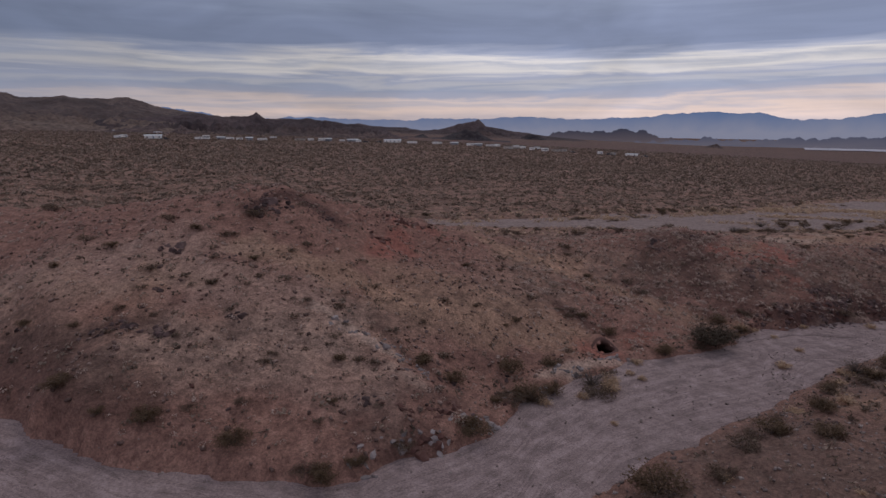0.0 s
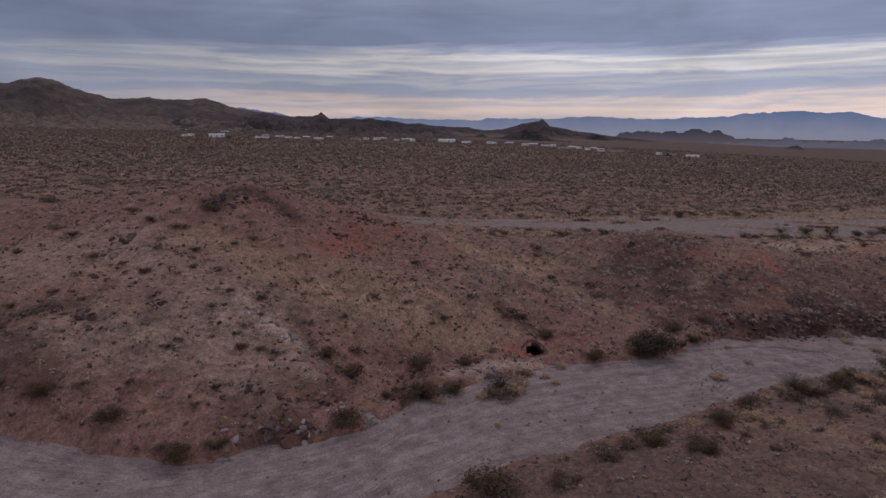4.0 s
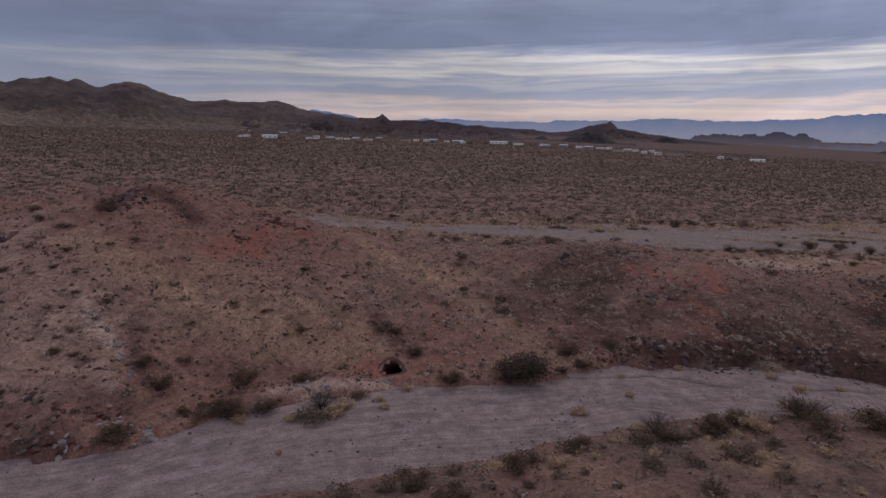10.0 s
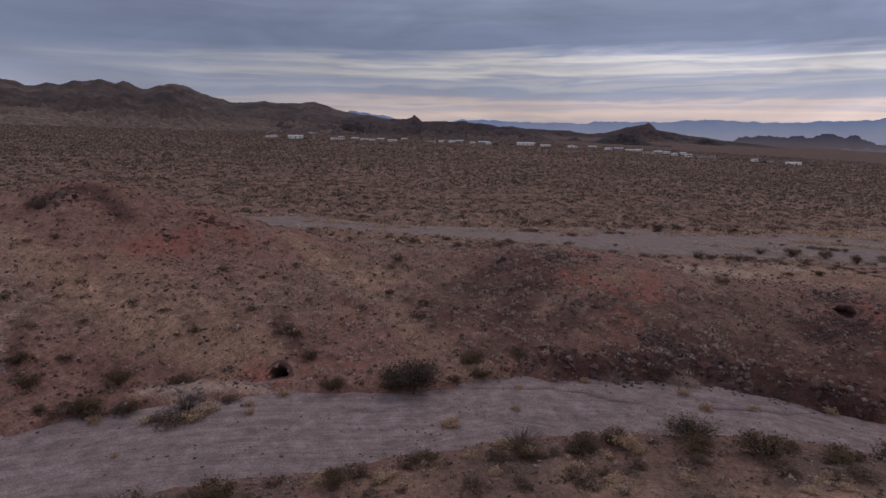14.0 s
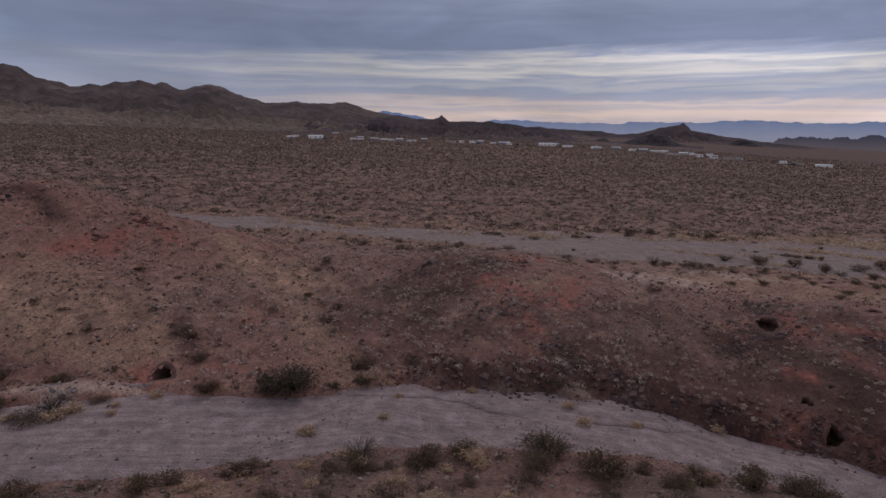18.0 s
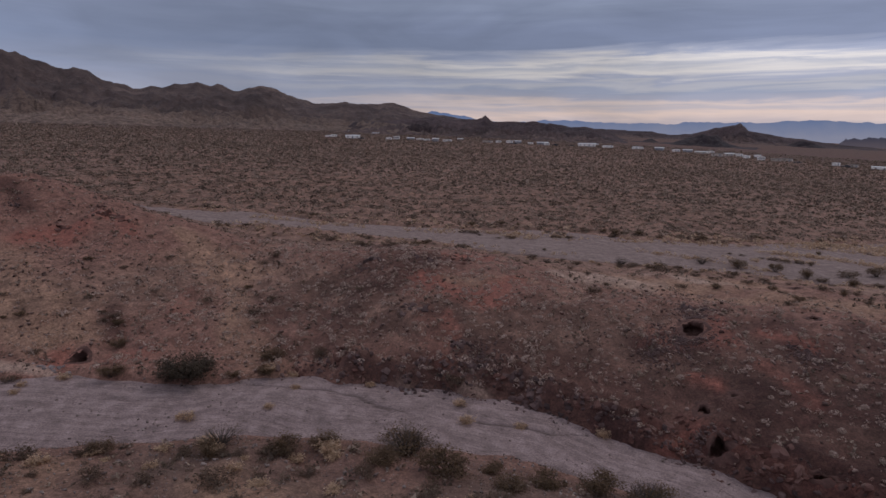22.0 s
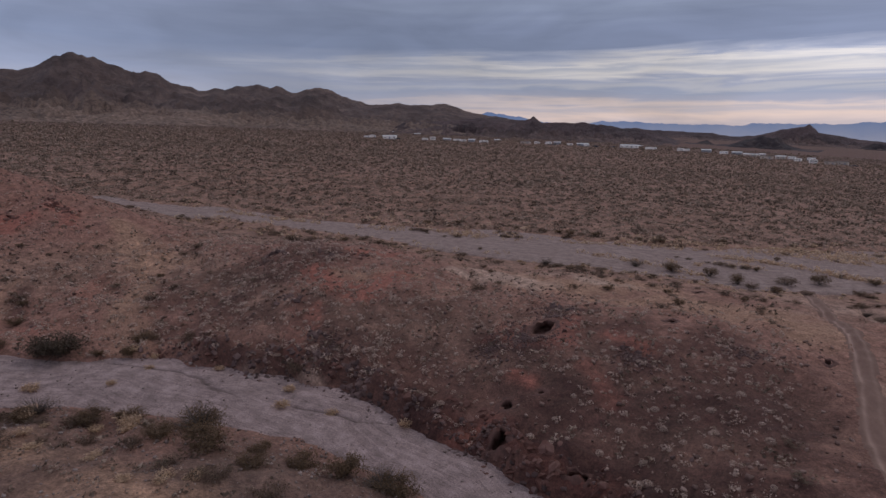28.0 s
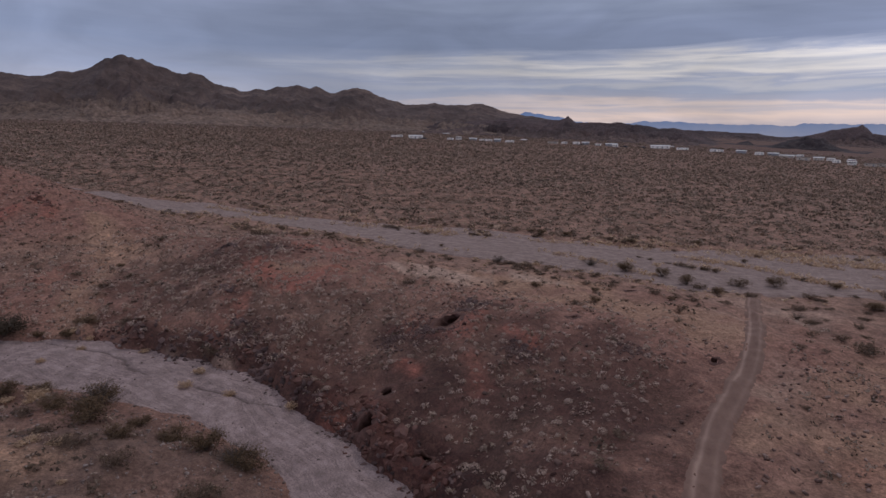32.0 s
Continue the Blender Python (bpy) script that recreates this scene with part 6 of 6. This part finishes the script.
    k = (isle & (rng.uniform(0, 1, len(x)) < 0.32)) | (((w2 > 0.5) & (fbm(x * 0.05, y * 0.22, 3, 97) > 0.22)) | ((w2 < 0) & (w2 > -4.0) & (rng.uniform(0, 1, len(x)) < 0.10) & (fbm(x * 0.09, y * 0.09, 2, 98) > 0.0)))
    x, y = x[k], y[k]
    v, f, tn = scatter_leaves(x, y, top_z(x, y), rng.uniform(0.2, 0.52, len(x)), 12, rng, rng.uniform(0, 1.0, len(x)), 0.62, 0.5)
    bushes = [(ix + rng.normal(0, a * 0.5), iy + rng.normal(0, c * 0.6) + 0.2 * a, rng.uniform(0.7, 1.6)) for ix, iy, a, c in ISLANDS for _ in range(7)]
    plant(BROWN, bushes, "brown shrub on a grassy bar in the second wash", "bush", "shrubs on the wash bars", 33, 0.8)
    me = mesh_np("dry_grass_bars", v, f)
    point_values(me, "tone", tn)
    tagged(part("dry_grass_bars", me, M_GRASS), "straw-coloured dry grass on the bars of the second wash", "grass", kind="stuff")


scatter_plants()
for o in MASTERS:
    if o.name not in used:
        for c in list(o.children_recursive) + [o]:
            bpy.data.objects.remove(c)


# ------------------------------------------------------------------ settlement on the far plain
def flat_material(name, col, rough=0.5, metal=0.0, wear=0.25):
    m, t, b = material(name, rough)
    f = noise_fac(t, 1.2, 5)
    r = ramp(t, [(0.3, tuple(c * (1 - wear) for c in col)), (0.65, col)])
    t.links.new(f, r.inputs[0])
    t.links.new(r.outputs[0], b.inputs["Base Color"])
    b.inputs["Metallic"].default_value = metal
    return m


M_WHITE = flat_material("white_siding", (0.97, 0.92, 0.86), 0.55, 0, 0.05)
M_CREAM = flat_material("cream_siding", (0.66, 0.57, 0.49), 0.6)
M_GREYSIDE = flat_material("grey_siding", (0.36, 0.36, 0.38), 0.6)
M_ROOF = flat_material("pale_metal_roof", (0.84, 0.82, 0.80), 0.5, 0.0)
M_DARKROOF = flat_material("brown_roof", (0.16, 0.12, 0.10), 0.8)
M_GLASS = flat_material("dark_window_glass", (0.03, 0.035, 0.04), 0.12, 0, 0.1)
M_RUBBER = flat_material("tyre_rubber", (0.03, 0.03, 0.03), 0.8)
M_POST = flat_material("grey_steel_post", (0.30, 0.29, 0.28), 0.5, 0.5)
M_TRUCK = flat_material("dark_vehicle_paint", (0.07, 0.075, 0.09), 0.3, 0.2)


def block(sx, sy, sz, x=0, y=0, z=0, bevel=0.0):
    """A block of that size standing on z, its edges rounded."""
    bm = bmesh.new()
    bmesh.ops.create_cube(bm, size=1.0, matrix=Matrix.Translation((x, y, z + sz / 2)) @ Matrix.Diagonal((sx, sy, sz, 1)))
    if bevel:
        bmesh.ops.bevel(bm, geom=bm.edges[:], offset=bevel, segments=2, affect="EDGES", profile=0.6)
    return bm


def wheel(x, y, r, w):
    bm = bmesh.new()
    bmesh.ops.create_cone(bm, cap_ends=True, segments=14, radius1=r, radius2=r, depth=w, matrix=Matrix.Translation((x, y, r)) @ Matrix.Rotation(radians(90), 4, "X"))
    return bm


def gable(sx, sy, rise, z, over):
    bm = bmesh.new()
    a, c = sx / 2 + over, sy / 2 + over
    p = [bm.verts.new(v) for v in ((-a, -c, z), (a, -c, z), (a, c, z), (-a, c, z), (-a, 0, z + rise), (a, 0, z + rise), (-a, -c, z - 0.12), (a, -c, z - 0.12), (a, c, z - 0.12), (-a, c, z - 0.12))]
    for f in ((0, 1, 5, 4), (2, 3, 4, 5), (0, 4, 3), (1, 2, 5), (6, 7, 1, 0), (8, 9, 3, 2), (7, 8, 2, 1), (9, 6, 0, 3), (9, 8, 7, 6)):
        bm.faces.new([p[i] for i in f])
    return bm


def travel_trailer(length, wall):
    root = new("travel_trailer")
    h, w = 2.5, 2.4
    part("body", block(length, w, h, 0, 0, 0.55, 0.28), wall, root)
    for k in range(3):
        part("window", block(0.8, 0.05, 0.45, -length * 0.33 + k * length * 0.28, -w / 2, 1.75, 0.02), M_GLASS, root)
    part("door", block(0.7, 0.05, 1.85, length * 0.42 - 0.6, -w / 2, 0.7, 0.02), M_GREYSIDE, root)
    for sx in (-0.45, 0.45):
        for sy in (-w / 2 + 0.12, w / 2 - 0.12):
            part("wheel", wheel(sx, sy, 0.36, 0.22), M_RUBBER, root)
    part("hitch", block(1.3, 0.12, 0.12, length / 2 + 0.6, 0, 0.5, 0.02), M_POST, root)
    part("roof_vent", block(0.7, 0.7, 0.2, -length * 0.1, 0, h + 0.55, 0.05), M_ROOF, root)
    return root


def mobile_home(length, wall, roof):
    root = new("mobile_home")
    w, h = 4.2, 2.6
    part("wall", block(length, w, h, 0, 0, 0.3, 0.03), wall, root)
    part("roof", gable(length, w, 0.75, h + 0.3, 0.35), roof, root)
    part("skirting", block(length - 0.1, w - 0.1, 0.3, 0, 0, 0.0, 0.01), M_GREYSIDE, root)
    n = max(2, int(length / 3.4))
    for k in range(n):
        x = -length / 2 + (k + 0.5) * length / n
        if k == n // 2:
            part("door", block(0.9, 0.06, 2.0, x, -w / 2, 0.32, 0.01), M_GREYSIDE, root)
        else:
            win = part("window", block(0.9, 0.06, 0.8, x, -w / 2, 1.25, 0.01), M_GLASS, root)
            part("window_sill", block(1.05, 0.12, 0.08, x, -w / 2 - 0.03, 1.16, 0.01), M_WHITE, win)
    part("step", block(1.2, 0.9, 0.22, -length / 2 + (n // 2 + 0.5) * length / n, -w / 2 - 0.45, 0, 0.02), M_POST, root)
    return root


def carport(length, roof):
    root = new("carport")
    w, h = 5.0, 2.9
    bm = gable(length, w, 0.5, h, 0.2)
    part("roof", bm, roof, root)
    for sx in (-1, 0, 1):
        for sy in (-1, 1):
            part("post", block(0.14, 0.14, h, sx * (length / 2 - 0.2), sy * (w / 2 - 0.2), 0, 0.01), M_POST, root)
    return root


def motorhome(length):
    root = new("motorhome")
    w, h = 2.5, 2.9
    part("body", block(length, w, h, 0, 0, 0.5, 0.22), M_WHITE, root)
    part("windscreen", block(0.06, w * 0.82, 1.0, length / 2, 0, 1.7, 0.02), M_GLASS, root)
    part("stripe", block(length * 0.9, 0.03, 0.25, 0, -w / 2, 1.25, 0.005), M_TRUCK, root)
    for k in range(4):
        part("window", block(1.0, 0.05, 0.65, -length * 0.36 + k * length * 0.22, -w / 2, 2.0, 0.02), M_GLASS, root)
    for sx in (-length * 0.3, length * 0.32):
        for sy in (-w / 2 + 0.14, w / 2 - 0.14):
            part("wheel", wheel(sx, sy, 0.45, 0.26), M_RUBBER, root)
    return root


def pickup(paint):
    root = new("pickup_truck")
    part("body", block(5.4, 1.9, 0.75, 0, 0, 0.45, 0.12), paint, root)
    part("cab", block(2.1, 1.75, 0.75, 0.4, 0, 1.18, 0.22), paint, root)
    part("window", block(1.7, 1.78, 0.42, 0.4, 0, 1.38, 0.05), M_GLASS, root)
    part("windscreen", block(0.08, 1.45, 0.5, 1.44, 0, 1.28, 0.02), M_GLASS, root)
    for sx in (-1.65, 1.65):
        for sy in (-0.85, 0.85):
            part("wheel", wheel(sx, sy, 0.38, 0.24), M_RUBBER, root)
    return root


SETTLEMENT = [
    ('carport', -262.0, 466.0, 9.9, -11), ('carport', -286.0, 521.0, 9.0, 3), ('trailer', -179.0, 317.0, 4.5, -6), ('trailer', -179.0, 323.0, 4.5, 8), ('home', -157.0, 312.0, 10.4, -1), ('truck', -151.0, 312.0, 4.5, -10),
    ('carport', -206.0, 417.0, 6.6, 4), ('trailer', -136.0, 320.0, 4.5, -5), ('motor', -134.0, 326.0, 4.5, 9), ('grey', -130.0, 337.0, 5.4, 0), ('trailer', -128.0, 346.0, 5.5, -9), ('trailer', -121.0, 342.0, 4.5, 5),
    ('grey', -115.0, 342.0, 4.6, -4), ('motor', -109.0, 347.0, 6.8, 10), ('carport', -107.0, 363.0, 4.5, 1), ('brown', -95.0, 382.0, 7.9, -8), ('trailer', -89.0, 387.0, 4.5, 6), ('trailer', -83.0, 393.0, 5.4, -3),
    ('truck', -78.0, 388.0, 4.5, 11), ('grey', -80.0, 402.0, 5.5, 2), ('trailer', -70.0, 399.0, 4.5, -7), ('grey', -64.0, 408.0, 9.1, 7), ('trailer', -59.0, 401.0, 4.5, -2), ('truck', -55.0, 407.0, 4.5, -11),
    ('home', -38.0, 432.0, 15.0, 3), ('carport', -36.0, 446.0, 8.9, -6), ('trailer', -23.0, 430.0, 9.1, 8), ('truck', -47.0, 423.0, 4.5, -1), ('trailer', -6.0, 443.0, 5.3, -10), ('trailer', -3.0, 450.0, 4.5, 4),
    ('grey', 9.0, 456.0, 7.2, -5), ('trailer', 21.0, 444.0, 6.2, 9), ('grey', 28.0, 456.0, 7.5, 0), ('cream', 37.0, 440.0, 9.6, -9), ('trailer', 43.0, 454.0, 5.1, 5), ('brown', 47.0, 415.0, 8.0, -4),
    ('cream', 54.0, 428.0, 6.5, 10), ('trailer', 60.0, 432.0, 5.2, 1), ('trailer', 63.0, 407.0, 4.6, -8), ('carport', 70.0, 426.0, 4.8, 6), ('motor', 70.0, 397.0, 4.5, -3), ('motor', 70.0, 391.0, 4.5, 11),
    ('brown', 78.0, 398.0, 6.6, 2), ('brown', 84.0, 401.0, 6.2, -7), ('truck', 88.0, 390.0, 4.5, 7), ('trailer', 105.0, 383.0, 4.5, -2), ('truck', 108.0, 374.0, 4.5, -11), ('brown', 112.0, 377.0, 4.5, 3),
    ('home', 122.0, 370.0, 9.1, -6), ('truck', 129.0, 366.0, 4.5, 8), ('carport', 70.0, 413.0, 5.5, -1),
]
for kind, x, y, ln, turn in SETTLEMENT:
    if kind == "home":
        ob, lab, cat = mobile_home(ln, M_WHITE, M_ROOF), "white mobile home with a pale metal roof on the plain", "mobile home"
    elif kind == "grey":
        ob, lab, cat = mobile_home(ln, M_GREYSIDE, M_ROOF), "grey mobile home with a pale roof on the plain", "mobile home"
    elif kind == "cream":
        ob, lab, cat = mobile_home(ln, M_CREAM, M_ROOF), "cream mobile home with a pale roof on the plain", "mobile home"
    elif kind == "brown":
        ob, lab, cat = mobile_home(ln, M_CREAM, M_DARKROOF), "tan mobile home with a dark brown roof", "mobile home"
    elif kind == "trailer":
        ob, lab, cat = travel_trailer(ln, M_WHITE), "white travel trailer parked on the desert plain", "trailer"
    elif kind == "motor":
        ob, lab, cat = motorhome(ln), "white motorhome with a dark stripe parked on the plain", "motorhome"
    elif kind == "carport":
        ob, lab, cat = carport(ln, M_ROOF), "open carport with a pale metal roof", "carport"
    else:
        ob, lab, cat = pickup(M_TRUCK), "dark pickup truck parked near the trailers", "truck"
    ob.matrix_world = pose(x, y, float(land([x], [y])[0]) - 0.03, 0, 0, turn - math.degrees(math.atan2(x - 20, y))) @ Matrix.Diagonal((0.82, 0.7, 0.56 + 0.12 * math.sin(x * 2.3 + y * 0.7), 1))
    tagged(ob, lab, cat, "settlement of trailers and homes")
